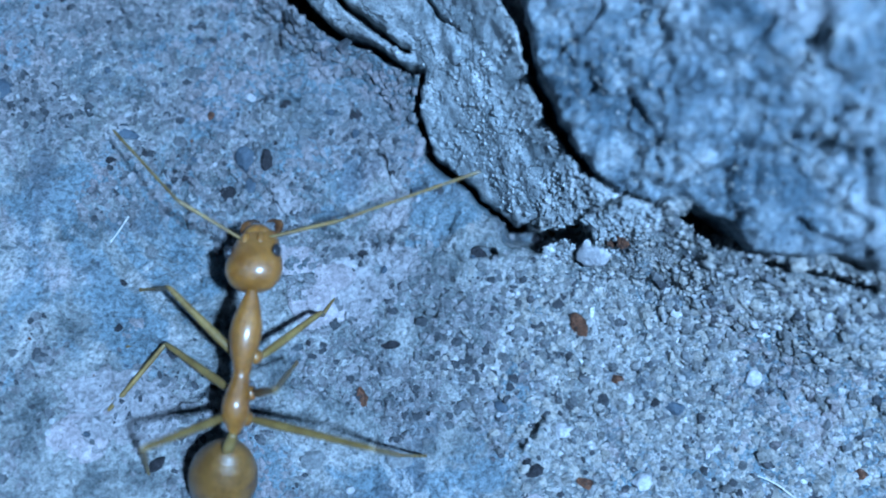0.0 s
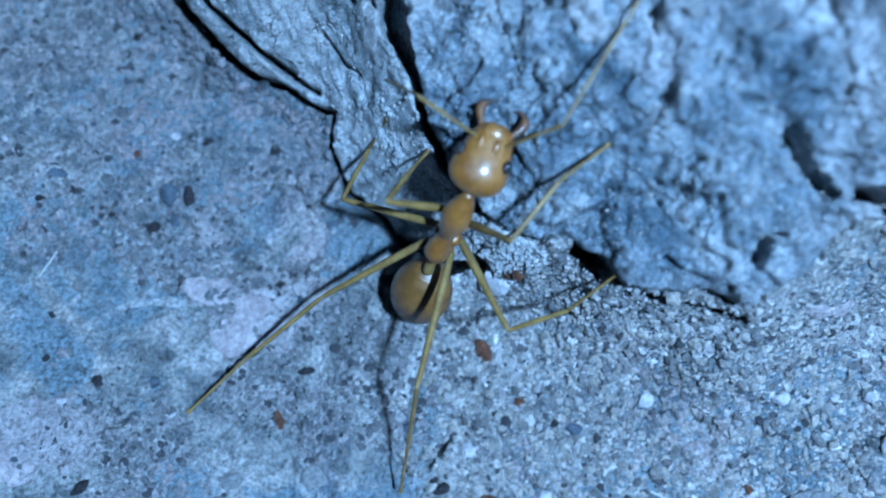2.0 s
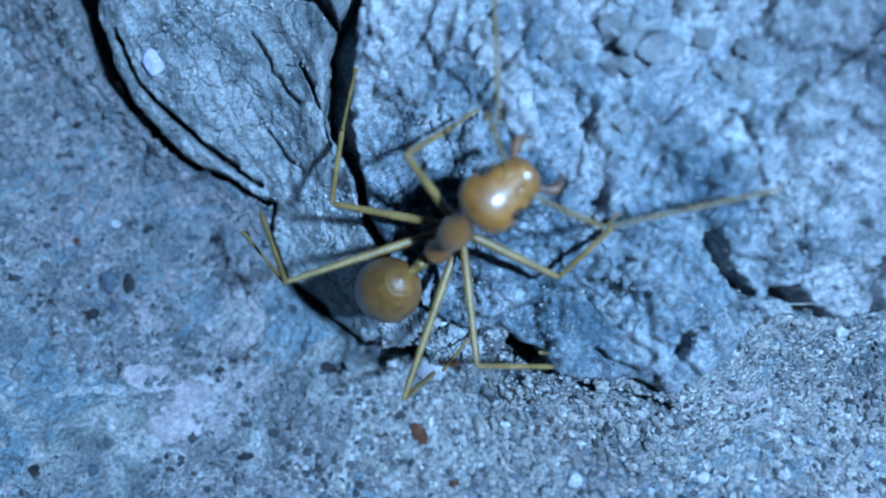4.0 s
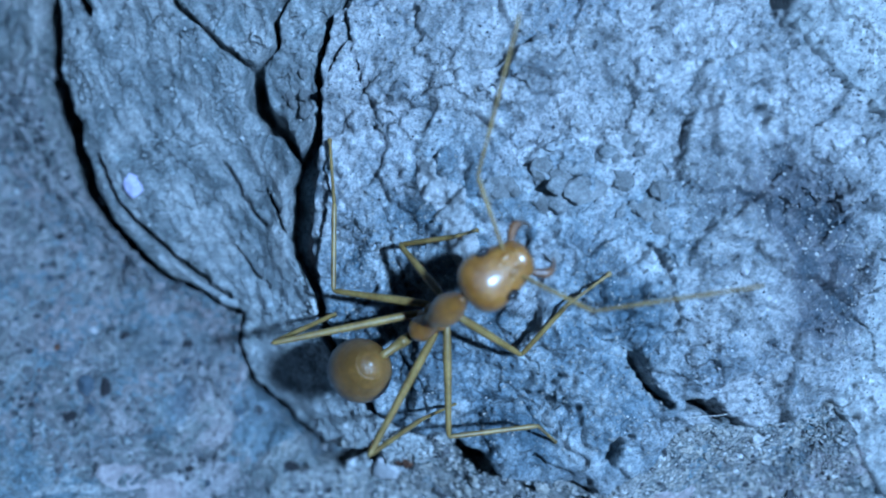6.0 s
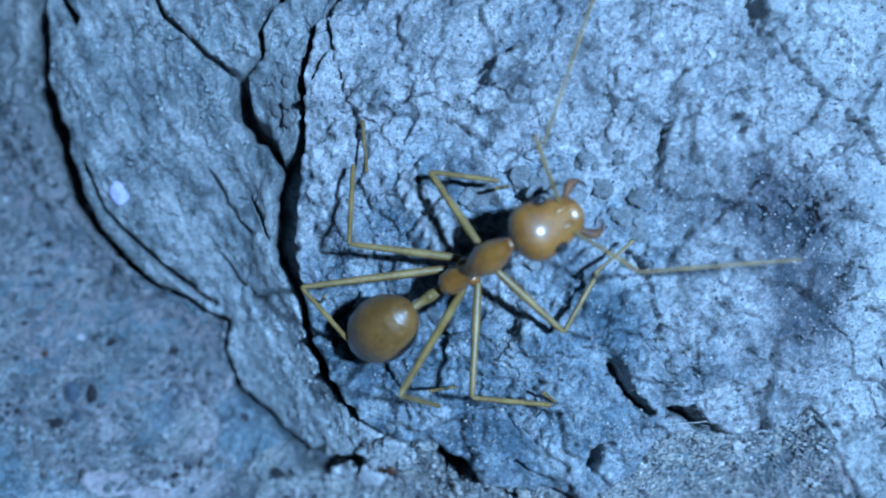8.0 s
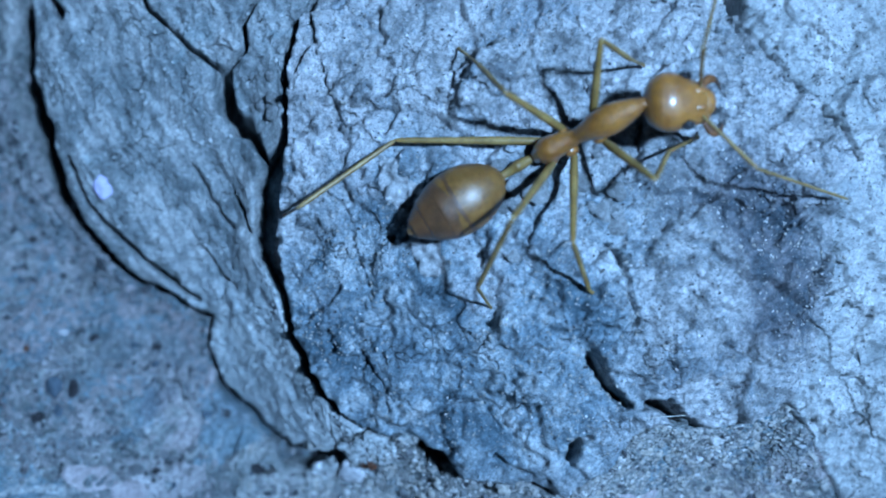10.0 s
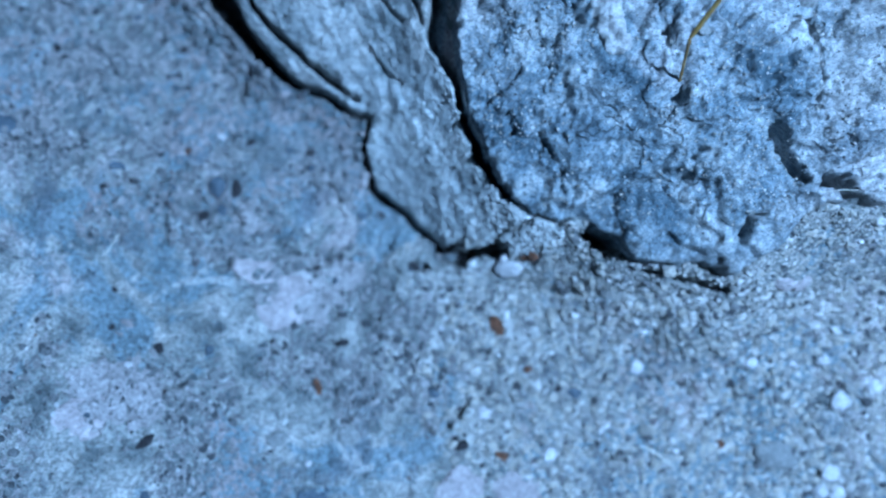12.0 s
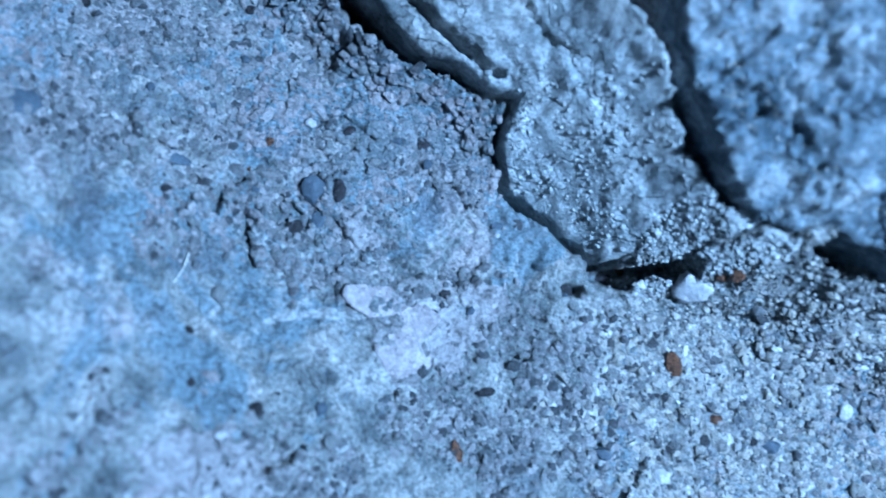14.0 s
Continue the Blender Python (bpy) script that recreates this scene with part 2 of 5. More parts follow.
FIBRE = material("pale_fibre", [(0.3, (0.5, 0.48, 0.42)), (0.7, (0.62, 0.6, 0.55))], 2, 9, 0.5, 0.1, fine_mix=0.1)
CRUST_MAT = material("white_crust", [(0.36, (0.33, 0.335, 0.34)), (0.64, (0.52, 0.51, 0.51))], 0.9, 9, 0.8, 0.9, fine_mix=0.35)
PALE_MAT = material("pale_pink_crust", [(0.36, (0.29, 0.275, 0.28)), (0.5, (0.385, 0.365, 0.37)), (0.64, (0.48, 0.46, 0.465))], 0.9, 9, 0.85, 1.0, fine_mix=0.45)

# ---- relief of the place, in millimetres ----
SOIL = (1.197, 0.661, -1.592, 1.595, 3.067, -0.233, -0.175, 0.87, 0.851, -0.388)
STRIP = (-0.555, 1.473, 7.139, -0.443, 0.54, 0.941, 0.187, -0.489, 0.866, -1.082)
PLATE = (4.052, 4.321, 5.827, -0.546, -0.734, -1.28, -1.722, 0.877, -0.746, -0.985)

# the outline of the big bark plate, from its top left down, along the sand and off to the right
RIM = np.array([(0.4, 16), (-0.7, 12.57), (-1.28, 11.71), (-1.65, 10.45), (-1.6, 9.21), (-1.82, 8.41), (-1.95, 7.05), (-1.9, 5.94), (-1.72, 4.6),
                (-1.2, 3.4), (-0.7, 2.4), (0.0, 1.6), (0.9, 1.25), (1.6, 1.3), (2.4, 0.8), (2.8, 0.24), (4.3, 0.19), (5.67, -0.16), (6.37, 0.51), (6.9, 1.3),
                (7.5, 1.75), (8.3, 1.8), (9.4, 1.8), (10.8, 2.35), (11.86, 1.1), (12.99, -0.29), (14, -0.9), (18, -2.2), (24, -3), (24, 16)])
# the narrow strip of bark between the packed soil and the plate
BAND = np.array([(-9.3, 16), (-9.5, 12.8), (-9.44, 11.2), (-8.9, 9.66), (-8.7, 8.4), (-8.05, 7.1), (-7.07, 5.95), (-5.95, 5.25), (-4.5, 4.5), (-4.62, 3.45),
                 (-4.4, 2.5), (-3.65, 1.8), (-2.5, 0.85), (-2.1, 0.55), (-1.2, 0.8), (-0.2, 1.1), (0.6, 1.6), (0.6, 3.4), (-0.9, 5), (-0.9, 12), (0.6, 16)])
# cracks in the plate and in the strip: width, depth, points
PLATE_CRACKS = [
    (0.04, 0.3, [(-0.62, 7.48), (-0.13, 7.06), (0.01, 6.46), (0.49, 5.02)]),
    (0.035, 0.22, [(1.33, 4.68), (2.09, 3.93), (2.51, 3.03), (2.99, 2.77), (3.49, 2.07), (3.77, 1.65)]),
    (0.13, 1.6, [(5.7, 3.57), (6.2, 2.84), (6.7, 2.37)]),
    (0.2, 2.0, [(7.22, 2.37), (7.82, 2.25), (8.35, 1.7)]),
    (0.15, 3.0, [(5.55, 1.32), (5.46, 0.95)]),
    (0.07, 1.0, [(5.6, 1.4), (5.95, 1.5)]),
    (0.05, 0.5, [(3.6, 0.95), (4.1, 0.62), (4.6, 0.5)]),
    (0.10, 0.9, [(8.82, 12.15), (9.06, 11.28), (9.98, 10.22), (10.92, 9.47), (11.49, 8.85), (12.07, 8.24)]),
    (0.04, 0.35, [(-1.0, 11.99), (-0.91, 11.26), (-0.69, 10.26), (-0.12, 9.01)]),
    (0.06, 0.6, [(-0.9, 11.25), (-1.47, 10.44)]),
    (0.08, 0.7, [(6.05, 6.1), (6.28, 5.72), (6.51, 4.95), (6.86, 4.31)]),
    (0.04, 0.3, [(0.0, 3.9), (0.35, 3.3), (0.8, 2.6), (0.95, 2.0)]),
    (0.04, 0.3, [(-1.1, 4.4), (-0.6, 4.8), (-0.3, 5.2)]),
    (0.06, 0.6, [(2.0, 12.9), (2.4, 12.3), (2.9, 12.1)]),
]
BAND_CRACKS = [
    (0.11, 1.2, [(-2.23, 12.65), (-2.87, 11.94), (-2.83, 11.29), (-3.56, 10.81)]),
    (0.28, 2.2, [(-3.56, 10.7), (-3.4, 9.85), (-3.0, 9.4)]),
    (0.12, 1.2, [(-3.0, 9.4), (-2.6, 9.0), (-2.37, 8.6)]),
    (0.06, 0.8, [(-5.8, 13.12), (-5.57, 12.52), (-4.7, 11.73), (-4.01, 11.19), (-3.56, 10.81)]),
    (0.11, 1.2, [(-8.45, 8.9), (-7.84, 7.6), (-6.97, 6.64), (-5.9, 5.75), (-4.9, 5.0)]),
    (0.05, 0.5, [(-4.4, 6.3), (-3.9, 5.6), (-3.4, 5.2)]),
    (0.05, 0.4, [(-4.6, 8.6), (-4.1, 7.7), (-3.4, 6.9)]),
    (0.05, 0.4, [(-3.4, 7.9), (-2.9, 6.9), (-2.5, 6.2)]),
    (0.16, 1.6, [(-9.0, 13.9), (-8.7, 13.2), (-8.35, 12.8)]),
]
SOIL_CRACKS = [
    (0.10, 0.8, [(-2.0, -4.9), (-1.6, -4.45), (-1.45, -4.2)]),
    (0.05, 0.3, [(-13.3, 3.6), (-12.6, 3.35), (-12.1, 3.2)]),
    (0.07, 0.5, [(-11.3, 1.8), (-11.2, 2.3), (-10.7, 2.6)]),
    (0.07, 0.5, [(-10.7, 2.0), (-10.6, 1.3), (-10.5, 0.6)]),
    (0.36, 2.2, [(-2.15, 0.35), (-1.6, 0.22), (-1.1, 0.40), (-0.6, 0.5)]),
    (0.16, 0.9, [(-3.1, 0.0), (-2.75, -0.08)]),
    (0.06, 0.4, [(-9.9, 2.2), (-9.3, 1.7), (-9.1, 1.1)]),
    (0.06, 0.4, [(-6.2, 2.9), (-5.6, 2.4), (-5.4, 1.8)]),
    (0.09, 0.6, [(-10.3, -3.6), (-9.8, -3.5), (-9.4, -3.2)]),
    (0.05, 0.35, [(-7.6, -0.4), (-7.3, 0.2), (-6.6, 0.4)]),
    (0.44, 3.0, [(2.0, 0.98), (2.22, 0.70)]),
    (0.10, 0.8, [(2.9, 0.1), (3.8, -0.1), (4.9, -0.4), (5.6, -0.55)]),
]


def surface(c, x, y):
    x, y = x / 10, y / 10
    return (c[0] + c[1] * x + c[2] * y + c[3] * x * x + c[4] * x * y + c[5] * y * y
            + c[6] * x ** 3 + c[7] * x * x * y + c[8] * x * y * y + c[9] * y ** 3)


def line_distance(x, y, pts, closed=False):
    """Distance to a line of points."""
    best = np.full(np.shape(x), 1e9)
    pts = [np.array(p, float) for p in pts]
    for a, b in zip(pts, pts[1:] + ([pts[0]] if closed else [])):
        if len(pts) < 2:
            break
        ab = b - a
        s = np.clip(((x - a[0]) * ab[0] + (y - a[1]) * ab[1]) / max(ab @ ab, 1e-9), 0, 1)
        best = np.minimum(best, np.hypot(x - a[0] - s * ab[0], y - a[1] - s * ab[1]))
    return best


def inside(x, y, poly):
    """Signed distance to a closed outline, positive inside."""
    odd = np.zeros(np.shape(x), bool)
    for a, b in zip(poly, np.roll(poly, -1, 0)):
        if a[1] != b[1]:
            odd ^= ((a[1] > y) != (b[1] > y)) & (x < (b[0] - a[0]) * (y - a[1]) / (b[1] - a[1]) + a[0])
    d = line_distance(x, y, list(poly), True)
    return np.where(odd, d, -d)


TABLE = np.random.RandomState(7).rand(256, 256)


def lattice(x, y, scale, shift=0):
    """Smooth value noise, 0 to 1, with cells of 1 / scale millimetres."""
    x, y = x * scale + 31.7 * shift + 1000, y * scale + 17.3 * shift + 1000
    i, j = np.floor(x).astype(int), np.floor(y).astype(int)
    u, v = x - i, y - j
    u, v = u * u * (3 - 2 * u), v * v * (3 - 2 * v)
    t = lambda a, b: TABLE[(i + a) % 256, (j + b) % 256]
    return (t(0, 0) * (1 - u) + t(1, 0) * u) * (1 - v) + (t(0, 1) * (1 - u) + t(1, 1) * u) * v


def rough(x, y, scale, octaves, gain=0.55, shift=0):
    """Fractal noise about zero."""
    out, size, total = 0, 1.0, 0.0
    for k in range(octaves):
        out, total = out + size * (lattice(x, y, scale * 2 ** k, shift + k) - 0.5), total + size
        size *= gain
        x, y = 0.81 * x - 0.59 * y, 0.59 * x + 0.81 * y
    return out / total * 2


def step(a, b, v):
    s = np.clip((v - a) / (b - a), 0, 1)
    return s * s * (3 - 2 * s)


def cells(x, y, scale, shift=0):
    """Clods with wandering outlines: distance from the nearest seam, and a number 0 to 1 for each clod."""
    x, y = (x + 0.28 / scale * rough(x, y, 1.8 * scale, 3, shift=shift + 80)) * scale + 500, (y + 0.28 / scale * rough(x, y, 1.8 * scale, 3, shift=shift + 84)) * scale + 500
    i, j = np.floor(x).astype(int), np.floor(y).astype(int)
    near, second, tag = np.full(x.shape, 9.0), np.full(x.shape, 9.0), np.zeros(x.shape)
    for a in (-1, 0, 1):
        for b in (-1, 0, 1):
            u, v = (i + a + 37 * shift) % 256, (j + b + 11 * shift) % 256
            d = np.hypot(i + a + 0.1 + 0.8 * TABLE[u, v] - x, j + b + 0.1 + 0.8 * TABLE[v, u] - y)
            tag = np.where(d < near, TABLE[(u + 91) % 256, v], tag)
            second = np.minimum(second, np.maximum(near, d))
            near = np.minimum(near, d)
    return (second - near) / scale, tag


def smooth_max(a, b, k):
    h = np.clip(0.5 + 0.5 * (a - b) / k, 0, 1)
    return b + (a - b) * h + k * h * (1 - h)


def cracks(x, y, some):
    """How deep the cracks cut at each place."""
    cut = np.zeros(np.shape(x))
    wx, wy = x + 0.10 * rough(x, y, 2.2, 3, shift=40), y + 0.10 * rough(x, y, 2.2, 3, shift=50)
    for width, depth, pts in some:
        w = width * (1.0 + 0.5 * rough(x, y, 3.0, 2, shift=60))
        cut = np.maximum(cut, depth * (1 - step(0.35, 1.1, line_distance(wx, wy, pts) / w)))
    return cut


def plate_base(x, y):
    return surface(PLATE, np.clip(x, -4, 13), np.clip(y, -0.8, 14))


def band_base(x, y, out):
    return smooth_max(surface(STRIP, np.clip(x, -10, 1), np.clip(y, 0, 14)), plate_base(x, y) - 0.3 - 1.05 * np.maximum(out, 0), 0.7)


def ground_base(x, y, out, off):
    low = surface(SOIL, np.clip(x, -16, 14), np.clip(y, -8, 7.5))
    low = smooth_max(low, band_base(x, y, out) - 0.45 - 0.7 * off, 0.5)
    return smooth_max(low, plate_base(x, y) - 0.4 - 1.0 * out, 0.7)


def sandy(x, y):
    """How thickly the loose sand lies."""
    edge = -2.6 + 1.2 * rough(x, y, 0.35, 3, shift=21) - 0.25 * np.minimum(y, 0)
    return step(-2.2, 1.8, x - edge + 1.5 * rough(x, y, 0.7, 2, shift=27))


def heights(x, y, want=(0, 1, 2)):
    """The soil, the strip and the plate at a place, with the signed distances inside the strip and the plate."""
    x, y = np.asarray(x, float), np.asarray(y, float)
    jig_x, jig_y = 0.20 * rough(x, y, 1.4, 5, 0.62, shift=3), 0.20 * rough(x, y, 1.4, 5, 0.62, shift=9)
    in_plate, in_band = inside(x + jig_x, y + jig_y, RIM), inside(x + jig_x, y + jig_y, BAND)
    out = np.maximum(-inside(x, y, RIM), 0)
    off = np.maximum(-inside(x, y, BAND), 0)
    g = ground_base(x, y, out, off)
    g = g + 0.45 * rough(x, y, 0.45, 3, shift=1) + 0.20 * rough(x, y, 2.2, 3, 0.75, shift=2) - 0.12 * step(0.22, 0.5, rough(x, y, 2.4, 3, 0.65, shift=63)) + 0.16 * np.abs(rough(x, y, 0.9, 3, 0.6, shift=64))
    # clods and dried crusts in the soil
    crumbly = step(-0.1, 0.25, rough(x, y, 0.28, 3, shift=90)) * (1 - 0.8 * sandy(x, y))
    for scale, rise, cut, shift in ((0.75, 0.18, 0.24, 1), (1.9, 0.12, 0.15, 2)) if 0 in want else ():
        seam, tag = cells(x, y, scale, shift)
        g = g + crumbly * (rise * (tag - 0.5) - cut * (1 - step(0.0, 0.13, seam)) * step(-0.2, 0.3, rough(x, y, 0.9, 2, shift=92 + shift)))
    wide = 0.18 + 0.34 * step(5.0, 6.5, y) + 0.70 * step(6.8, 9.0, y) + 0.10 * rough(x, y, 0.8, 3, shift=31)
    g = g - cracks(x, y, SOIL_CRACKS) - 3.0 * (1 - step(0.65, 1.05, np.maximum(-in_band, 0) / wide)) * step(0.2, 1.2, out) * step(-1.7, -2.3, x)
    g = g - 0.35 * np.exp(-(np.minimum(np.abs(in_plate), 9) / 0.08) ** 2)
    g = np.where(in_band > 0.1, np.minimum(g, band_base(x, y, out) - 1.5), g)
    g = np.where(in_plate > 0.1, np.minimum(g, plate_base(x, y) - 2.6), g)
    # ridges that run with the strip
    along = rough(1.9 * (x * 0.87 + y * 0.5), 0.45 * (x * 0.5 - y * 0.87) + 4, 1.0, 4, 0.6, shift=5)
    b = band_base(x, y, out) + 0.22 * rough(x, y, 0.5, 2, shift=4) + 0.24 * along + 0.15 * rough(x, y, 3.2, 3, 0.8, shift=6)
    b = b - cracks(x, y, BAND_CRACKS)
    wide = 0.15 + (0.10 * step(2.2, 3.6, y) + 0.58 * step(5.0, 6.4, y)) * step(9.6, 7.8, y) + 0.08 * rough(x, y, 0.8, 3, shift=32)
    b = b - 3.0 * (1 - step(0.65, 1.05, np.maximum(-in_plate, 0) / wide)) * step(1.7, 2.4, y)
    edge = lambda d, soft: soft * np.exp(-np.maximum(d, 0) / 0.22)
    b = b - edge(in_band, 0.25)
    p = plate_base(x, y) + 0.42 * rough(x, y, 0.42, 3, shift=7) + 0.34 * np.abs(rough(x, y, 1.0, 4, 0.62, shift=8)) + 0.18 * rough(x, y, 3.2, 3, 0.85, shift=11)
    # flakes lying one over another, with torn edges
    tear = 0.25 * rough(x, y, 3.5, 3, 0.7, shift=14)
    for k, (scale, level) in enumerate(((0.30, 0.02), (0.45, 0.16), (0.62, 0.20), (0.38, -0.18))):
        p = p + 0.25 * step(0.0, 0.045, rough(x, y, scale, 3, 0.5, shift=15 + 7 * k) + 0.3 * tear - level)
    broken = step(-0.25, 0.15, rough(x, y, 0.33, 3, shift=97))
    for scale, rise, cut, shift in ((0.9, 0.16, 0.18, 5), (2.1, 0.12, 0.12, 6)) if 2 in want else ():
        seam, tag = cells(x, y, scale, shift)
        p = p + broken * (rise * (tag - 0.5) - cut * (1 - step(0.0, 0.12, seam)) * step(-0.15, 0.3, rough(x, y, 0.9, 2, shift=98 + shift)))
    p = p - 0.14 * step(0.25, 0.5, rough(x, y, 1.7, 3, 0.6, shift=61)) - 0.46
    p = p - cracks(x, y, PLATE_CRACKS) - edge(in_plate, 0.22)
    return g, b, p, in_band, in_plate


def top(x, y):
    """The height of the surface that shows at a place."""
    g, b, p, in_band, in_plate = heights(np.array([x]), np.array([y]))
    return float(p[0] if in_plate[0] > 0.05 else b[0] if in_band[0] > 0.05 else g[0])


# ---- building helpers ----
def mesh_object(name, verts, faces, mat, parent=None, smooth=True):
    me = bpy.data.meshes.new(name)
    if isinstance(faces, np.ndarray):
        count, sides = faces.shape
        me.vertices.add(len(verts))
        me.vertices.foreach_set("co", np.asarray(verts, np.float32).ravel())
        me.loops.add(count * sides)
        me.loops.foreach_set("vertex_index", faces.astype(np.int32).ravel())
        me.polygons.add(count)
        me.polygons.foreach_set("loop_start", np.arange(0, count * sides, sides, dtype=np.int32))
    else:
        me.from_pydata(verts, [], faces)
    me.materials.append(mat)
    me.update(calc_edges=True)
    me.polygons.foreach_set("use_smooth", [smooth] * len(me.polygons))
    ob = new(name, me)
    ob.parent = parent
    return ob


def sheet(name, xs, ys, z, keep, mat):
    """A relief over a grid of places, of which those marked are kept."""
    rows_, cols = len(ys), len(xs)
    number = np.full((rows_, cols), -1)
    number[keep] = np.arange(keep.sum())
    gx, gy = np.meshgrid(xs, ys)
    verts = np.stack([gx[keep], gy[keep], z[keep]], -1) * MM
    quad = np.stack([number[:-1, :-1], number[:-1, 1:], number[1:, 1:], number[1:, :-1]], -1).reshape(-1, 4)
    quad = quad[(quad >= 0).all(1)]
    return mesh_object(name, verts, quad, mat)


def spread(lo, hi, fine, far):
    """Fine steps from lo to hi, and ever longer ones out to far on both sides."""
    mid = np.arange(lo, hi + fine / 2, fine)
    tail = [fine]
    while sum(tail) < far:
        tail.append(tail[-1] * 1.5)
    tail = np.cumsum(tail)
    return np.concatenate([(lo - tail)[::-1], mid, hi + tail])


# ---- the ground and the bark ----
def build_ground():
    xs, ys = spread(-17.5, 15.5, 0.07, 6000), spread(-9.5, 15.5, 0.07, 6000)
    gx, gy = np.meshgrid(xs, ys)
    z = heights(np.clip(gx, -20, 20), np.clip(gy, -13, 15.8), (0,))[0]
    ob = sheet("ground", xs, ys, z, np.ones(gx.shape, bool), SOIL_MAT)
    tagged(ob, "pale grey packed sandy soil with cracks and stains", "ground", kind="structure")


def build_bark(name, which, xs, ys, mat, label, pieces):
    """A bark slab over a grid, parted along its cracks into pieces given by outlines; what lies in none of them is the body."""
    gx, gy = np.meshgrid(xs, ys)
    out = heights(gx, gy, (1 + which,))
    z, d = out[1 + which], out[3 + which]
    z = z - 3.2 * step(0.05, -0.13, d)
    slab = tagged(new(name), label, "bark")
    taken = np.zeros(gx.shape, bool)
    grow = lambda m: m | np.roll(m, 1, 0) | np.roll(m, 1, 1) | np.roll(np.roll(m, 1, 0), 1, 1)
    for piece, outline, *other in pieces:
        mine = (inside(gx, gy, np.array(outline, float)) > 0) & ~taken
        taken |= mine
        sheet(piece, xs, ys, z, grow(mine) & (d > -0.16), other[0] if other else mat).parent = slab
    sheet("slab_body", xs, ys, z, grow(~taken) & (d > -0.16), mat).parent = slab


build_ground()
build_bark("bark_strip", 0, np.arange(-10.2, 1.4, 0.055), np.arange(0, 16.2, 0.055), STRIP_BARK, "narrow ridged strip of grey sandy bark beside the plate", [
    ("splinter", [(-9.2, 9.6), (-8.45, 8.9), (-7.84, 7.6), (-6.97, 6.64), (-5.9, 5.75), (-4.9, 5.0), (-4.4, 4.6), (-5, 3.5), (-10.5, 6)]),
    ("knob", [(-2.23, 12.65), (-2.87, 11.94), (-2.83, 11.29), (-3.56, 10.81), (-3.4, 9.85), (-3.0, 9.4), (-2.6, 9.0), (-2.37, 8.6), (-1, 8.4), (-0.6, 12.8)]),
    ("upper_flake", [(-5.8, 13.12), (-5.57, 12.52), (-4.7, 11.73), (-4.01, 11.19), (-3.56, 10.81), (-2.83, 11.29), (-2.87, 11.94), (-2.23, 12.65), (-1, 17), (-6, 17)]),
])
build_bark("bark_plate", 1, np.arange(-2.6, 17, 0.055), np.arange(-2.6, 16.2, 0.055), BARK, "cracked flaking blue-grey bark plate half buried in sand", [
    ("corner_flake", [(8.6, 17), (8.82, 12.15), (9.06, 11.28), (9.98, 10.22), (10.92, 9.47), (11.49, 8.85), (12.07, 8.24), (18, 5), (18, 17)], PALE_BARK),
    ("side_flake", [(10.8, 2.3), (11.2, 3.6), (11.5, 5.5), (11.3, 7.5), (12.07, 8.24), (18, 5), (18, -4), (12.9, -0.5)], PALE_BARK),
    ("lower_flake", [(5.7, 3.57), (6.2, 2.84), (6.7, 2.37), (7.22, 2.37), (7.82, 2.25), (8.35, 1.7), (8, 0), (5, -1), (4.9, 1.5), (5.3, 2.8)]),
    ("chip", [(-1.0, 11.99), (-0.91, 11.26), (-0.69, 10.26), (-0.9, 10.0), (-2.4, 10.2), (-2.2, 12)]),
])


# ---- stains and crusts that lie on the plate as thin skins of their own ----
def build_skin(name, pts, width, fade, mat, lift, label, category, layer=2):
    pts = np.array(pts, float)
    lo, hi = pts.min(0) - 2 * width - 0.3, pts.max(0) + 2 * width + 0.3
    xs, ys = np.arange(lo[0], hi[0], 0.05), np.arange(lo[1], hi[1], 0.05)
    gx, gy = np.meshgrid(xs, ys)
    z = heights(gx, gy, (layer,))[layer]
    near = line_distance(gx, gy, list(pts)) + width * fade * (rough(gx, gy, 1.3, 4, 0.75, shift=71) + 0.25 * rough(gx, gy, 6, 2, 0.75, shift=77))
    ob = sheet(name, xs, ys, z + lift * np.clip((width - near) / (0.4 * width), 0, 1) ** 0.5 + 0.002, near < width, mat)
    ob.modifiers.new("thickness", "SOLIDIFY").thickness = 0.00004
    tagged(ob, label, category)


build_skin("white_crust", [(1.35, 7.3), (1.6, 6.6), (1.95, 5.8)], 0.40, 0.6, CRUST_MAT, 0.07, "chalky white crust stuck to the bark", "crust")
build_skin("white_crust", [(0.9, 8.0), (1.0, 7.4)], 0.25, 0.6, CRUST_MAT, 0.06, "small chalky white crust stuck to the bark", "crust")
for centre, width in (((-6.6, -0.75), 0.75), ((-11.6, -3.5), 1.0), ((-5.3, -0.1), 0.5), ((-8.3, 1.4), 0.4)):
    build_skin("pale_crust", [centre, (centre[0] + 0.6 * width, centre[1] - 0.3 * width)], width, 0.9, PALE_MAT, 0.07, "pale pinkish mineral crust on packed soil", "crust", layer=0)

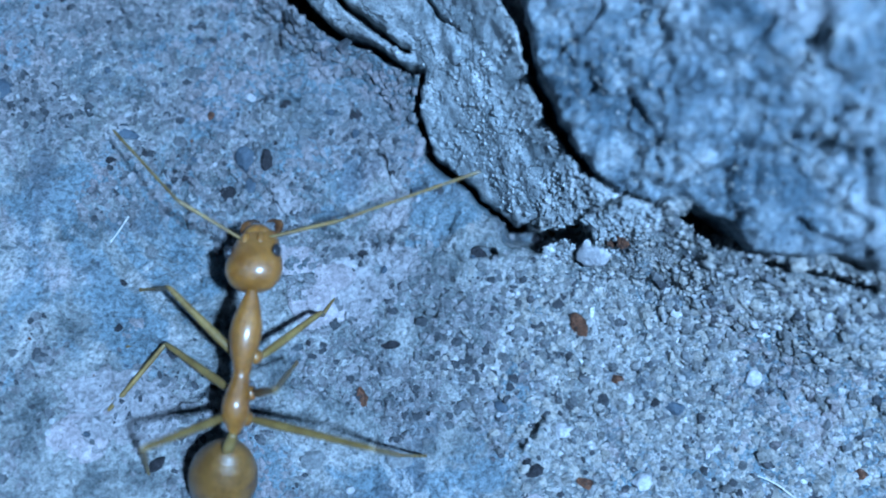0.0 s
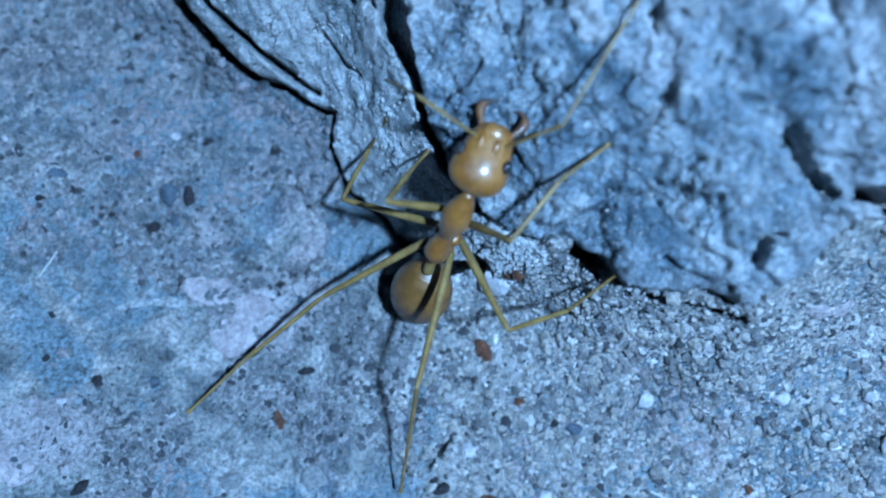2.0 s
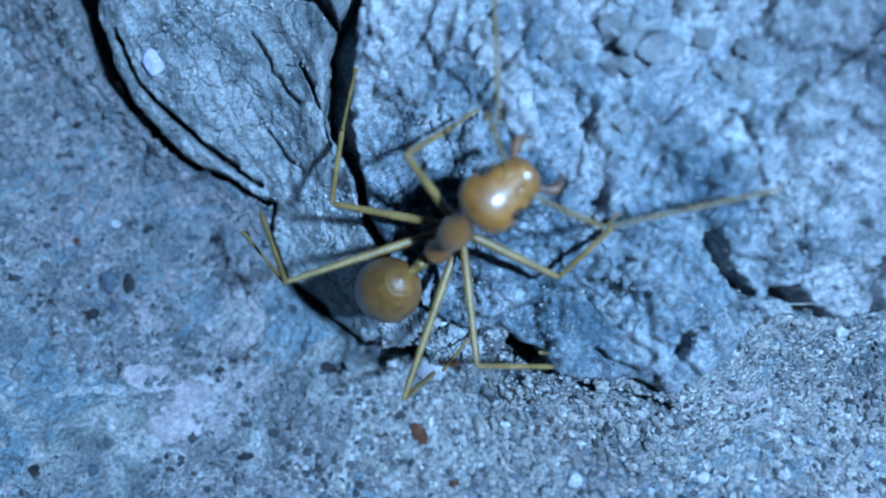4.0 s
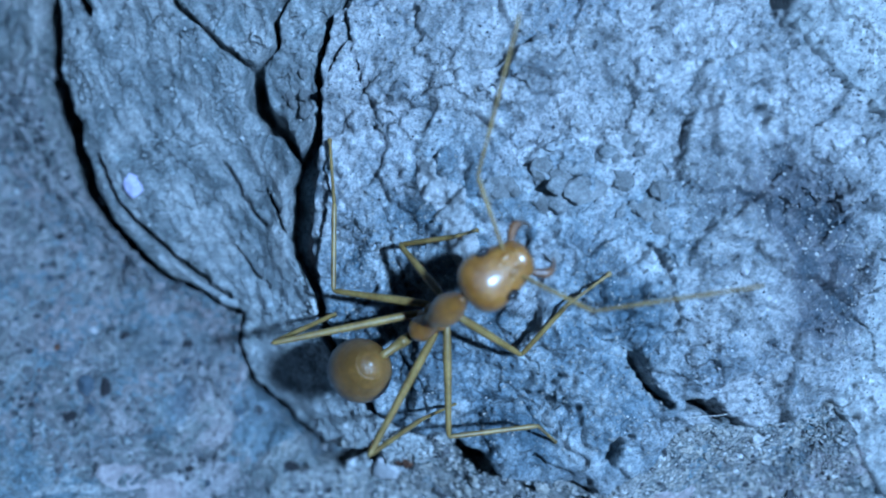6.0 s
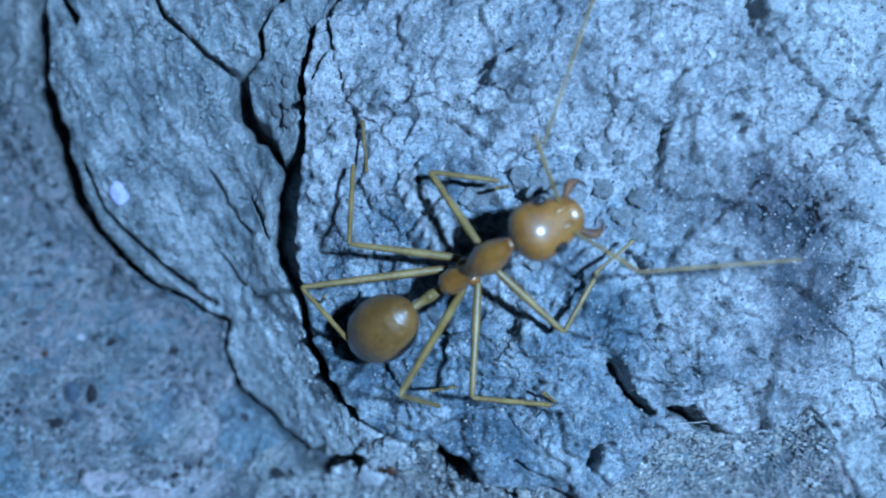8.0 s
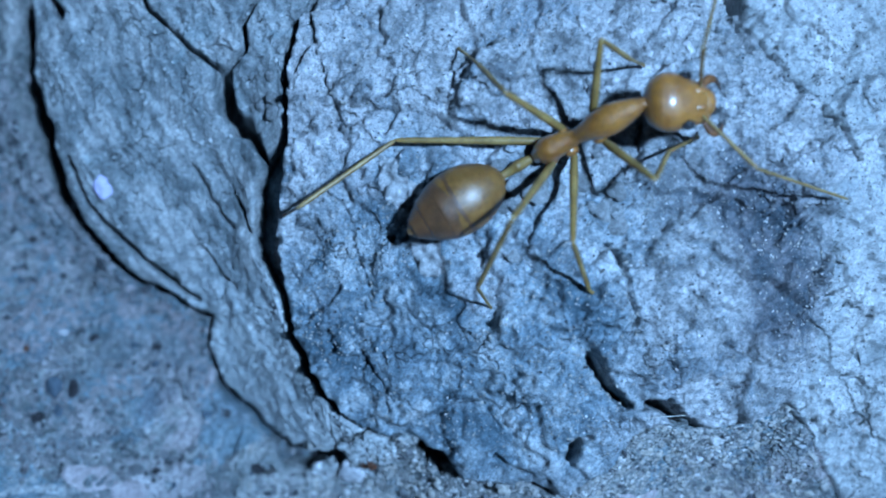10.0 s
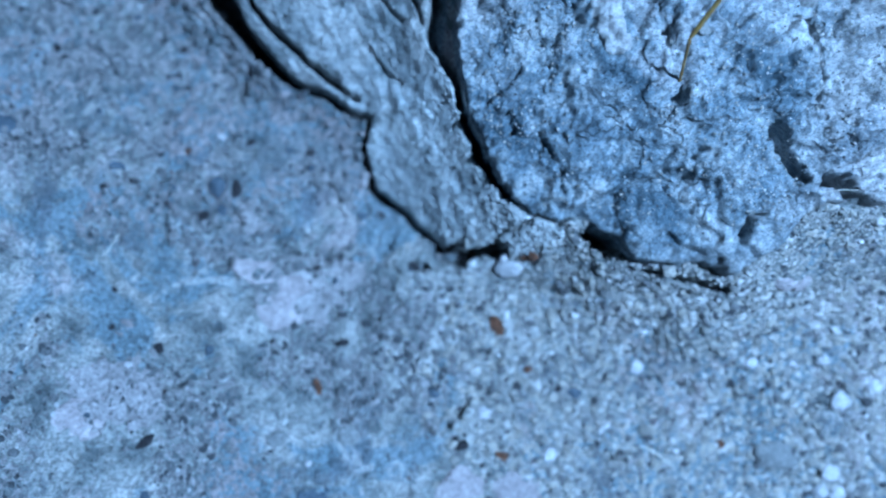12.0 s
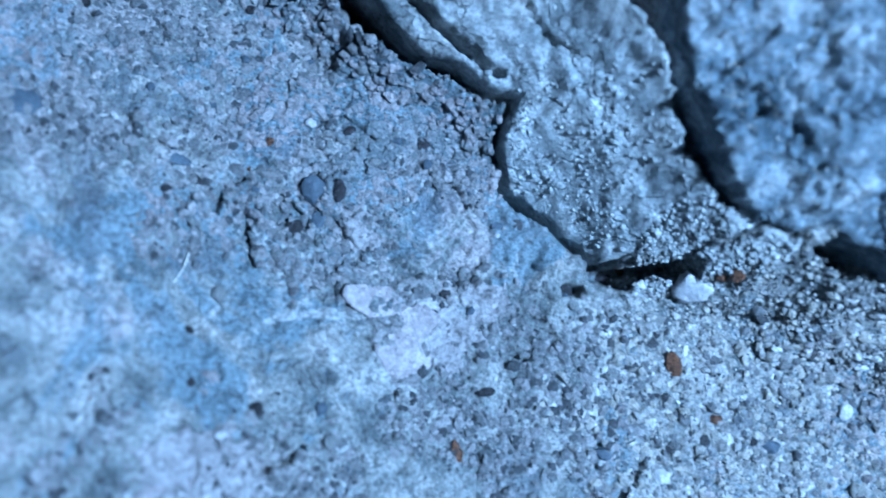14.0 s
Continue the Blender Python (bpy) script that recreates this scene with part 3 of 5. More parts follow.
# ---- sand, pebbles and bits lying about ----
def grain_cloud(name, places, sizes, mat, seed):
    """Many small angular grains in one mesh."""
    rng = np.random.RandomState(seed)
    g = (1 + 5 ** 0.5) / 2
    base = np.array([(-1, g, 0), (1, g, 0), (-1, -g, 0), (1, -g, 0), (0, -1, g), (0, 1, g), (0, -1, -g), (0, 1, -g), (g, 0, -1), (g, 0, 1), (-g, 0, -1), (-g, 0, 1)]) / 1.9
    tri = np.array([(0, 11, 5), (0, 5, 1), (0, 1, 7), (0, 7, 10), (0, 10, 11), (1, 5, 9), (5, 11, 4), (11, 10, 2), (10, 7, 6), (7, 1, 8),
                    (3, 9, 4), (3, 4, 2), (3, 2, 6), (3, 6, 8), (3, 8, 9), (4, 9, 5), (2, 4, 11), (6, 2, 10), (8, 6, 7), (9, 8, 1)])
    n = len(places)
    v = base[None] * (1 + 0.5 * (rng.rand(n, 12, 1) - 0.5)) * (0.65 + 0.7 * rng.rand(n, 1, 3))
    a, b = rng.rand(n, 1) * 6.283, rng.rand(n, 1) * 6.283
    x, y, z = v[..., 0], v[..., 1], v[..., 2]
    x, y = x * np.cos(a) - y * np.sin(a), x * np.sin(a) + y * np.cos(a)
    y, z = y * np.cos(b) - z * np.sin(b), y * np.sin(b) + z * np.cos(b)
    x, y = x * np.cos(b) - y * np.sin(b), x * np.sin(b) + y * np.cos(b)
    v = np.stack([x, y, z * 0.85], -1) * sizes[:, None, None] + places[:, None, :]
    faces = (tri[None] + 12 * np.arange(n)[:, None, None]).reshape(-1, 3)
    return mesh_object(name, v.reshape(-1, 3) * MM, faces, mat, smooth=False)


def grain_shape(seed):
    """One angular grain about two millimetres across, to be scaled down."""
    rng = random.Random(seed)
    bm = bmesh.new()
    bmesh.ops.create_icosphere(bm, subdivisions=1, radius=MM)
    for v in bm.verts:
        v.co *= rng.uniform(0.7, 1.2)
    me = bpy.data.meshes.new("grain")
    bm.to_mesh(me)
    bm.free()
    me.materials.append(SAND_PIECE)
    return me


def scatter(count, seed, box, weight, lo, hi, layer, deep=0.4):
    """Places and sizes of grains lying on one of the three surfaces."""
    rng = np.random.RandomState(seed)
    x, y = box[0] + (box[1] - box[0]) * rng.rand(count), box[2] + (box[3] - box[2]) * rng.rand(count)
    g, b, p, in_band, in_plate = heights(x, y, (layer,))
    free = (in_plate < -0.05) & (in_band < -0.02) if layer == 0 else (in_band > 0.15) & (in_plate < -0.05) if layer == 1 else in_plate > 0.2
    keep = free & (rng.rand(count) < weight(x, y))
    size = lo + (hi - lo) * rng.rand(count) ** 2.6
    z = (g, b, p)[layer] - deep * size
    return np.stack([x, y, z], -1)[keep], size[keep]


def build_sand():
    place, size = scatter(52000, 11, (-8, 15.5, -9.5, 3), lambda x, y: sandy(x, y) * (1 - 0.95 * step(-1.4, 0.0, y)), 0.035, 0.19, 0, 0.6)
    bed = tagged(new("sand_bed"), "loose angular grey, white and brown sand grains", "sand")
    near = np.flatnonzero((place[:, 0] > -3.5) & (place[:, 0] < 9) & (place[:, 1] > -6) & (place[:, 1] < -0.8))
    picked = near[np.argsort(-size[near], kind="stable")[:300]]
    rest = np.setdiff1d(np.arange(len(size)), picked)
    grains = tagged(grain_cloud("grain_rest", place[rest], size[rest], SAND, 1), kind="stuff")
    grains.parent = bed
    # the largest grains, each a piece of its own
    shapes = [grain_shape(40 + k) for k in range(12)]
    rng = random.Random(5)
    for k in picked:
        ob = new("grain", shapes[rng.randrange(12)])
        d = float(size[k]) * rng.uniform(0.8, 1.1)
        turn = Euler([rng.uniform(0, 6.28) for _ in range(3)])
        ob.matrix_basis = Matrix.LocRotScale(Vector(place[k] + np.array((0, 0, 0.25 * d))) * MM, turn, (d * rng.uniform(0.8, 1.2), d, d * rng.uniform(0.7, 1.0)))
        ob.parent = bed
    place, size = scatter(12000, 16, (-1.6, 12, -1.4, 2.4), lambda x, y: 0.95 + 0 * x, 0.03, 0.09, 0, 0.6)
    tagged(grain_cloud("slope_sand", place, size, SAND, 6), "fine grey sand banked against the bark", "sand", kind="stuff")
    # sand that buries the foot of the strip
    rng = np.random.RandomState(31)
    x = -1.5 + 2.6 * rng.rand(5200)
    y = 0.80 + 0.36 * (x + 1.2) + 0.42 * rng.randn(5200)
    g, b, p, in_band, in_plate = heights(x, y, (0, 1))
    size = 0.025 + 0.06 * rng.rand(5200) ** 2
    line = np.stack([x, y, np.where(in_band > -0.1, b, g) + 0.14 * np.exp(-(in_band / 0.18) ** 2) - 0.2 * size], -1)[in_plate < -0.08]
    tagged(grain_cloud("drifted_sand", line, size[in_plate < -0.08], DUST, 8), "pale sand drifted over the foot of the bark", "sand", kind="stuff")
    place, size = scatter(16000, 12, (-17.5, -2, 1.2, 12), lambda x, y: step(2.2, 3.8, y + 1.2 * rough(x, y, 0.3, 2, shift=22)) * 0.9, 0.04, 0.19, 0)
    tagged(grain_cloud("fine_sand", place, size, SOIL_GRAINS, 2), "fine brownish grey sand grains on packed soil", "sand", kind="stuff")
    place, size = scatter(40000, 13, (-17.5, 1, -9.5, 4), lambda x, y: 0.9 * (1 - sandy(x, y)) * step(-0.15, 0.2, rough(x, y, 0.38, 3, shift=25)), 0.03, 0.16, 0)
    tagged(grain_cloud("scattered_grains", place, size, SOIL_GRAINS, 3), "dull grey grains pressed into packed soil", "sand", kind="stuff")
    place, size = scatter(17000, 14, (-10, 1, 0, 15), lambda x, y: 0.10 + 0.8 * step(6.0, 3.2, y), 0.02, 0.07, 1)
    tagged(grain_cloud("strip_dust", place, size, DUST, 4), "fine sand dust stuck to ridged bark", "sand", kind="stuff")
    place, size = scatter(34000, 15, (-2, 15.5, -1.5, 14), lambda x, y: 0.9 * step(-0.5, 0.3, rough(x, y, 0.5, 3, shift=23) + 0.5 * step(9.5, 11.5, x)), 0.012, 0.045, 2)
    tagged(grain_cloud("plate_dust", place, size, SAND, 5), "fine sand dust stuck to flaking bark", "sand", kind="stuff")


def stone_mesh(seed, flat, mat):
    """A worn, slightly angular stone one unit across."""
    bm = bmesh.new()
    bmesh.ops.create_icosphere(bm, subdivisions=3, radius=0.5)
    rng = random.Random(seed)
    cuts = [(Vector((rng.uniform(-1, 1), rng.uniform(-1, 1), rng.uniform(-1, 1))).normalized(), rng.uniform(0.30, 0.42)) for _ in range(9)]
    off = Vector((rng.random() * 50, rng.random() * 50, 0))
    for v in bm.verts:
        for normal, far in cuts:
            past = v.co.dot(normal) - far
            if past > 0:
                v.co -= normal * past * 0.9
        v.co *= 1 + 0.16 * noise.noise(v.co * 5 + off) + 0.10 * noise.noise(v.co * 13 + off)
        v.co.z *= flat
    me = bpy.data.meshes.new("stone")
    bm.to_mesh(me)
    bm.free()
    me.materials.append(mat)
    me.polygons.foreach_set("use_smooth", [True] * len(me.polygons))
    return me


KINDS = {
    "white": (WHITE_STONE, "quartz_grain", "white angular quartz grain lying on the surface", "pebble"),
    "pink": (PINK_STONE, "pink_stone", "smooth pale pinkish stone sunk in soil", "stone"),
    "black": (BLACK_STONE, "black_grain", "matt black mineral grain on pale soil", "pebble"),
    "blue": (BLUE_STONE, "slate_grain", "dark slate-blue rounded grain among sand", "pebble"),
    "grey": (GREY_STONE, "grey_pebble", "dull grey rounded pebble crusted with dust", "pebble"),
    "husk": (BROWN_FLAKE, "brown_husk", "glossy reddish brown husk fragment among sand", "husk"),
    "violet": (VIOLET_STONE, "violet_grain", "pale violet translucent grain on bark", "pebble"),
}
STONES = [  # kind, place, length, width, turn, flatness
    ("white", -0.26, 0.03, 0.93, 0.83, 20, 0.60),
    ("husk", -0.54, -1.90, 0.37, 0.81, 20, 0.50),
    ("blue", -2.45, -3.83, 0.36, 0.33, 0, 0.60),
    ("blue", 1.80, -3.88, 0.55, 0.37, -10, 0.60),
    ("husk", -5.92, -3.67, 0.26, 0.53, 10, 0.50),
    ("husk", -0.36, -5.73, 0.45, 0.26, -20, 0.40),
    ("husk", 6.29, -5.39, 0.36, 0.26, 0, 0.40),
    ("husk", 0.39, -3.15, 0.30, 0.24, 0, 0.40),
    ("white", 3.66, -3.05, 0.45, 0.38, 40, 0.60),
    ("white", 6.93, -2.85, 0.45, 0.35, 48, 0.60),
    ("white", 8.37, -2.89, 0.39, 0.29, 25, 0.60),
    ("white", 9.05, -2.75, 0.43, 0.32, 28, 0.60),
    ("white", 9.48, -6.16, 0.63, 0.55, 35, 0.60),
    ("white", 9.31, -6.82, 0.48, 0.45, 20, 0.60),
    ("white", 9.82, -6.84, 0.49, 0.45, 48, 0.60),
    ("white", 9.64, -3.99, 0.54, 0.54, 10, 0.60),
    ("white", 1.02, -5.71, 0.51, 0.41, 30, 0.60),
    ("white", -0.92, -4.46, 0.50, 0.37, 15, 0.60),
    ("white", -2.25, -1.95, 0.20, 0.17, 35, 0.60),
    ("white", 0.57, -1.63, 0.24, 0.17, 5, 0.60),
    ("grey", 7.92, -5.67, 1.19, 0.76, -5, 0.60),
    ("black", -8.55, 2.32, 0.30, 0.51, 0, 0.80),
    ("blue", -9.13, 2.28, 0.55, 0.75, 0, 0.60),
    ("black", -3.16, -0.13, 0.71, 0.58, 0, 0.70),
    ("black", -6.44, 3.55, 0.35, 0.35, 0, 0.60),
    ("black", -10.34, -2.38, 0.27, 0.35, 0, 0.60),
    ("blue", -15.23, 4.08, 0.90, 0.62, 25, 0.30),
    ("black", -11.68, -1.78, 0.19, 0.23, 0, 0.60),
    ("blue", -5.95, -6.75, 0.91, 0.74, 0, 0.40),
    ("grey", -6.99, -5.04, 0.64, 0.48, 0, 0.50),
    ("grey", -4.88, -5.09, 0.72, 0.66, 0, 0.40),
    ("pink", 7.19, -0.34, 0.79, 0.56, 0, 0.50),
    ("pink", -1.53, -6.67, 2.01, 1.34, 35, 0.35),
    ("pink", 0.10, -6.90, 1.85, 1.51, -20, 0.35),
    ("black", -1.62, -5.40, 0.43, 0.33, 30, 0.60),
    ("black", -1.82, -5.20, 0.23, 0.20, 30, 0.60),
    ("black", -5.23, -2.33, 0.43, 0.20, 0, 0.60),
    ("black", 1.32, -3.70, 0.30, 0.20, 0, 0.60),
    ("husk", -1.92, 0.38, 0.40, 0.32, 5, 0.60),
    ("black", -1.54, 0.20, 0.46, 0.28, 28, 0.60),
    ("husk", -1.19, 0.38, 0.35, 0.32, 50, 0.60),
    ("husk", -1.01, 0.60, 0.30, 0.23, 10, 0.60),
    ("husk", -0.64, 0.66, 0.37, 0.24, 30, 0.60),
    ("husk", 0.38, 0.36, 0.42, 0.35, 50, 0.60),
    ("husk", 0.14, 0.28, 0.29, 0.26, 30, 0.60),
    ("white", 7.87, 10.69, 0.30, 0.35, 0, 0.50),
    ("white", 6.58, 10.93, 0.17, 0.19, 0, 0.60),
    ("grey", 3.52, 10.80, 0.37, 0.35, 0, 0.60),
    ("white", 8.20, 5.47, 0.19, 0.19, 0, 0.60),
    ("grey", 3.87, 5.85, 0.45, 0.39, 0, 0.60),
    ("grey", 6.24, 6.54, 0.57, 0.52, 0, 0.40),
    ("grey", 2.69, 7.45, 0.92, 0.53, 0, 0.35),
    ("grey", 4.56, 7.31, 1.04, 0.65, 10, 0.30),
    ("grey", 5.99, 6.93, 0.58, 0.53, 0, 0.30),
    ("grey", 5.54, 8.49, 0.48, 0.45, 0, 0.40),
    ("violet", -7.32, 8.12, 0.55, 0.67, 0, 0.50),
    ("white", -9.37, 7.92, 0.33, 0.57, 0, 0.50),
    ("white", 14.02, -2.44, 0.55, 0.62, 0, 0.50),
    ("white", 9.64, -3.92, 0.52, 0.52, 0, 0.60),
    ("white", 10.55, -3.43, 0.45, 0.41, 0, 0.60),
    ("pink", 7.86, -0.34, 0.80, 0.58, 0, 0.50),
    ("grey", 7.90, -5.61, 1.06, 0.78, 0, 0.60),
    ("pink", -7.03, -1.13, 1.97, 1.48, 20, 0.22),
    ("pink", -7.75, -0.19, 1.48, 0.82, -15, 0.20),
    ("black", -8.29, 3.78, 0.38, 0.24, 30, 0.60),
    ("black", -9.55, 1.43, 0.41, 0.37, 10, 0.50),
    ("blue", -9.02, 1.65, 0.51, 0.34, 60, 0.50),
    ("black", -10.77, 1.90, 0.31, 0.44, 80, 0.40),
    ("blue", -12.23, 3.07, 0.75, 0.45, -20, 0.25),
    ("grey", -7.91, 5.37, 0.36, 0.28, 0, 0.50),
    ("black", -10.43, -4.86, 0.63, 0.25, 30, 0.40),
    ("black", -11.74, 2.52, 0.24, 0.45, 10, 0.40),
    ("blue", -10.38, 2.33, 0.27, 0.20, 0, 0.50),
    ("black", -5.38, 2.01, 0.27, 0.24, 40, 0.50),
    ("grey", -6.52, 4.92, 0.31, 0.24, 0, 0.50),
    ("pink", -12.13, -4.15, 2.04, 1.25, 10, 0.20),
    ("blue", -4.70, 1.51, 0.31, 0.20, 0, 0.50),
    ("grey", -4.18, -1.01, 0.40, 0.30, 20, 0.50),
]


SINK = {"pink": -0.12, "grey": 0.0, "blue": 0.05}


def build_stones():
    for k, (kind, x, y, length, width, turn, flat) in enumerate(STONES):
        mat, name, label, category = KINDS[kind]
        me = stone_mesh(k, flat, mat)
        ob = new(name, me)
        mean = (length + width) / 2
        for v in me.vertices:
            v.co = (v.co.x * length * 1.12, v.co.y * width * 1.12, v.co.z * mean)
        me.transform(Matrix.Scale(MM, 4))
        e = max(0.25 * mean, 0.1)
        slope = Vector((-(top(x + e, y) - top(x - e, y)) / (2 * e), -(top(x, y + e) - top(x, y - e)) / (2 * e), 1))
        slope.x, slope.y = max(-0.7, min(0.7, slope.x)), max(-0.7, min(0.7, slope.y))
        lean = Vector((0, 0, 1)).rotation_difference(slope).to_matrix().to_4x4()
        z = (top(x, y) + top(x + e, y) + top(x - e, y) + top(x, y + e) + top(x, y - e)) / 5
        ob.matrix_basis = Matrix.Translation(Vector((x, y, z + SINK.get(kind, 0.12) * mean * flat)) * MM) @ lean @ pose(0, 0, 0, 0, 0, turn)
        tagged(ob, label, category, group="stray grains and pebbles")


def build_strewn_grains():
    """Small dark, grey and pale grains strewn over the packed soil, each a piece of the layer."""
    layer = tagged(new("strewn_grains"), "small dark and pale grains strewn over packed soil", "gravel")
    rng = random.Random(23)
    shapes = {}
    for kind, mat in (("dark", BLACK_STONE), ("slate", BLUE_STONE), ("grey", GREY_STONE), ("pale", WHITE_STONE), ("rust", BROWN_FLAKE)):
        shapes[kind] = [stone_mesh(700 + 3 * len(shapes) + k, 0.7, mat) for k in range(3)]
        for me in shapes[kind]:
            me.transform(Matrix.Scale(MM, 4))
    for _ in range(190):
        x, y = rng.uniform(-16.5, -1.5), rng.uniform(-7.5, 8.5)
        g, b, p, in_band, in_plate = heights(np.array([x]), np.array([y]), (0,))
        if in_band[0] > -0.7 or in_plate[0] > -0.7:
            continue
        kind = rng.choices(("dark", "slate", "grey", "pale", "rust"), (12, 20, 40, 23, 5))[0]
        d = 0.10 + 0.28 * rng.random() ** 2.4
        grain = new("grain", rng.choice(shapes[kind]))
        grain.matrix_basis = Matrix.Translation(Vector((x, y, float(g[0]) + 0.1 * d)) * MM) @ pose(0, 0, 0, rng.uniform(-20, 20), rng.uniform(-20, 20), rng.uniform(0, 360)) @ Matrix.Diagonal((d, d * rng.uniform(0.55, 1.0), d * 0.8, 1))
        grain.parent = layer


def build_fibres():
    for a, b, thick, lift in (((7.1, 1.95), (8.2, 2.15), 0.007, 0.2), ((3.8, -5.5), (4.9, -6.0), 0.016, 0.12), ((-12.1, 0.2), (-11.7, 1.1), 0.014, 0.1), ((1.75, 1.0), (1.85, 0.55), 0.012, 0.3)):
        bm, rings = bmesh.new(), []
        for k in range(13):
            u = k / 12
            x, y = a[0] + (b[0] - a[0]) * u + 0.05 * math.sin(5 * u), a[1] + (b[1] - a[1]) * u + 0.06 * math.sin(3.3 * u + 1)
            z = top(a[0], a[1]) * (1 - u) + top(b[0], b[1]) * u + lift * math.sin(math.pi * min(0.97, u + 0.03)) + 0.02
            across = Vector((a[1] - b[1], b[0] - a[0], 0)).normalized()
            ring = []
            for j in range(6):
                w = math.pi * j / 3
                ring.append(bm.verts.new((Vector((x, y, z)) + thick * (across * math.cos(w) + Vector((0, 0, math.sin(w))))) * MM))
            rings.append(ring)
        for r, q in zip(rings, rings[1:]):
            for j in range(6):
                bm.faces.new((r[j], r[(j + 1) % 6], q[(j + 1) % 6], q[j]))
        bm.faces.new(rings[0][::-1])
        bm.faces.new(rings[-1])
        me = bpy.data.meshes.new("plant_fibre")
        bm.to_mesh(me)
        bm.free()
        me.materials.append(FIBRE)
        tagged(new("plant_fibre", me), "thin pale dry plant fibre on the surface", "fibre", group="stray fibres")


def build_lichen(label, centre, reach, turn, count, sizes, mats, seed):
    """A cluster of small lobes that lap over one another on the bark."""
    rng = random.Random(seed)
    lichen = tagged(new("lichen"), label, "lichen")
    shapes = [stone_mesh(900 + seed + k, 0.32, mats[k % len(mats)]) for k in range(6)]
    for me in shapes:
        me.transform(Matrix.Scale(MM, 4))
    for _ in range(count):
        r, a = rng.random() ** 0.6, rng.uniform(0, 6.283)
        u, v = reach[0] * r * math.cos(a), reach[1] * r * math.sin(a)
        w = radians(turn)
        x, y = centre[0] + u * math.cos(w) - v * math.sin(w), centre[1] + u * math.sin(w) + v * math.cos(w)
        d = sizes[0] + (sizes[1] - sizes[0]) * rng.random() ** 1.6
        lobe = new("lobe", shapes[rng.randrange(6)])
        e = 0.2
        slope = Vector((-(top(x + e, y) - top(x - e, y)) / (2 * e), -(top(x, y + e) - top(x, y - e)) / (2 * e), 1))
        slope.x, slope.y = max(-0.5, min(0.5, slope.x)), max(-0.5, min(0.5, slope.y))
        lean = Vector((0, 0, 1)).rotation_difference(slope).to_matrix().to_4x4()
        lobe.matrix_basis = Matrix.Translation(Vector((x, y, top(x, y) + 0.05 * d)) * MM) @ lean @ pose(0, 0, 0, 0, 0, rng.uniform(0, 360)) @ Matrix.Diagonal((d, d * rng.uniform(0.6, 1.0), d, 1))
        lobe.parent = lichen


build_sand()
build_strewn_grains()
build_fibres()
build_lichen("grey crusty lichen with rounded lobes on bark", (5.9, 7.6), (1.5, 0.85), -8, 34, (0.22, 0.6), (GREY_STONE, LICHEN_MAT), 1)
build_lichen("small pale grey lichen flakes on bark", (3.3, 7.35), (1.1, 0.55), 12, 18, (0.25, 0.7), (LICHEN_MAT, GREY_STONE), 2)
build_lichen("dusty grey lichen lobes beside a crack", (-2.35, 10.2), (0.45, 0.75), 0, 14, (0.2, 0.5), (GREY_STONE,), 3)
build_stones()


# ---- the ant ----
def tube(rings, sides=20):
    """A closed skin over rings (x, z, half width, half height), in millimetres, that follow one another along x."""
    verts, faces = [], []
    for x, z, w, h in rings:
        for k in range(sides):
            a = 2 * math.pi * k / sides
            verts.append((x * MM, w * math.cos(a) * MM, (z + h * math.sin(a)) * MM))
    for r in range(len(rings) - 1):
        for k in range(sides):
            a, b = r * sides + k, r * sides + (k + 1) % sides
            faces.append((a, a + sides, b + sides, b))
    faces.append(tuple(range(sides)))
    faces.append(tuple(range(len(rings) * sides - 1, (len(rings) - 1) * sides - 1, -1)))
    return verts, faces


def refine(stops, count):
    """Rings in between those given, on a smooth line."""
    stops = np.array(stops, float)
    t = np.linspace(0, len(stops) - 1, count)
    i = np.clip(np.floor(t).astype(int), 0, len(stops) - 2)
    u = (t - i)[:, None]
    p = np.vstack([2 * stops[0] - stops[1], stops, 2 * stops[-1] - stops[-2]])
    a, b, c, d = p[i], p[i + 1], p[i + 2], p[i + 3]
    out = 0.5 * (2 * b + (c - a) * u + (2 * a - 5 * b + 4 * c - d) * u * u + (3 * b - a - 3 * c + d) * u ** 3)
    out[:, 2:] = np.maximum(out[:, 2:], 0.012)
    return out.tolist()


def ant_part(name, rings, mat, parent, sides=20, label=""):
    verts, faces = tube(rings, sides)
    ob = mesh_object(name, verts, faces, mat, parent)
    return tagged(ob, label)


def ball(name, x, y, z, rx, ry, rz, mat, parent, label=""):
    bm = bmesh.new()
    bmesh.ops.create_uvsphere(bm, u_segments=16, v_segments=10, radius=1.0)
    bmesh.ops.transform(bm, matrix=Matrix.Translation((x * MM, y * MM, z * MM)) @ Matrix.Diagonal((rx * MM, ry * MM, rz * MM, 1)), verts=bm.verts)
    me = bpy.data.meshes.new(name)
    bm.to_mesh(me)
    bm.free()
    me.materials.append(mat)
    me.polygons.foreach_set("use_smooth", [True] * len(me.polygons))
    ob = new(name, me)
    ob.parent = parent
    return tagged(ob, label)


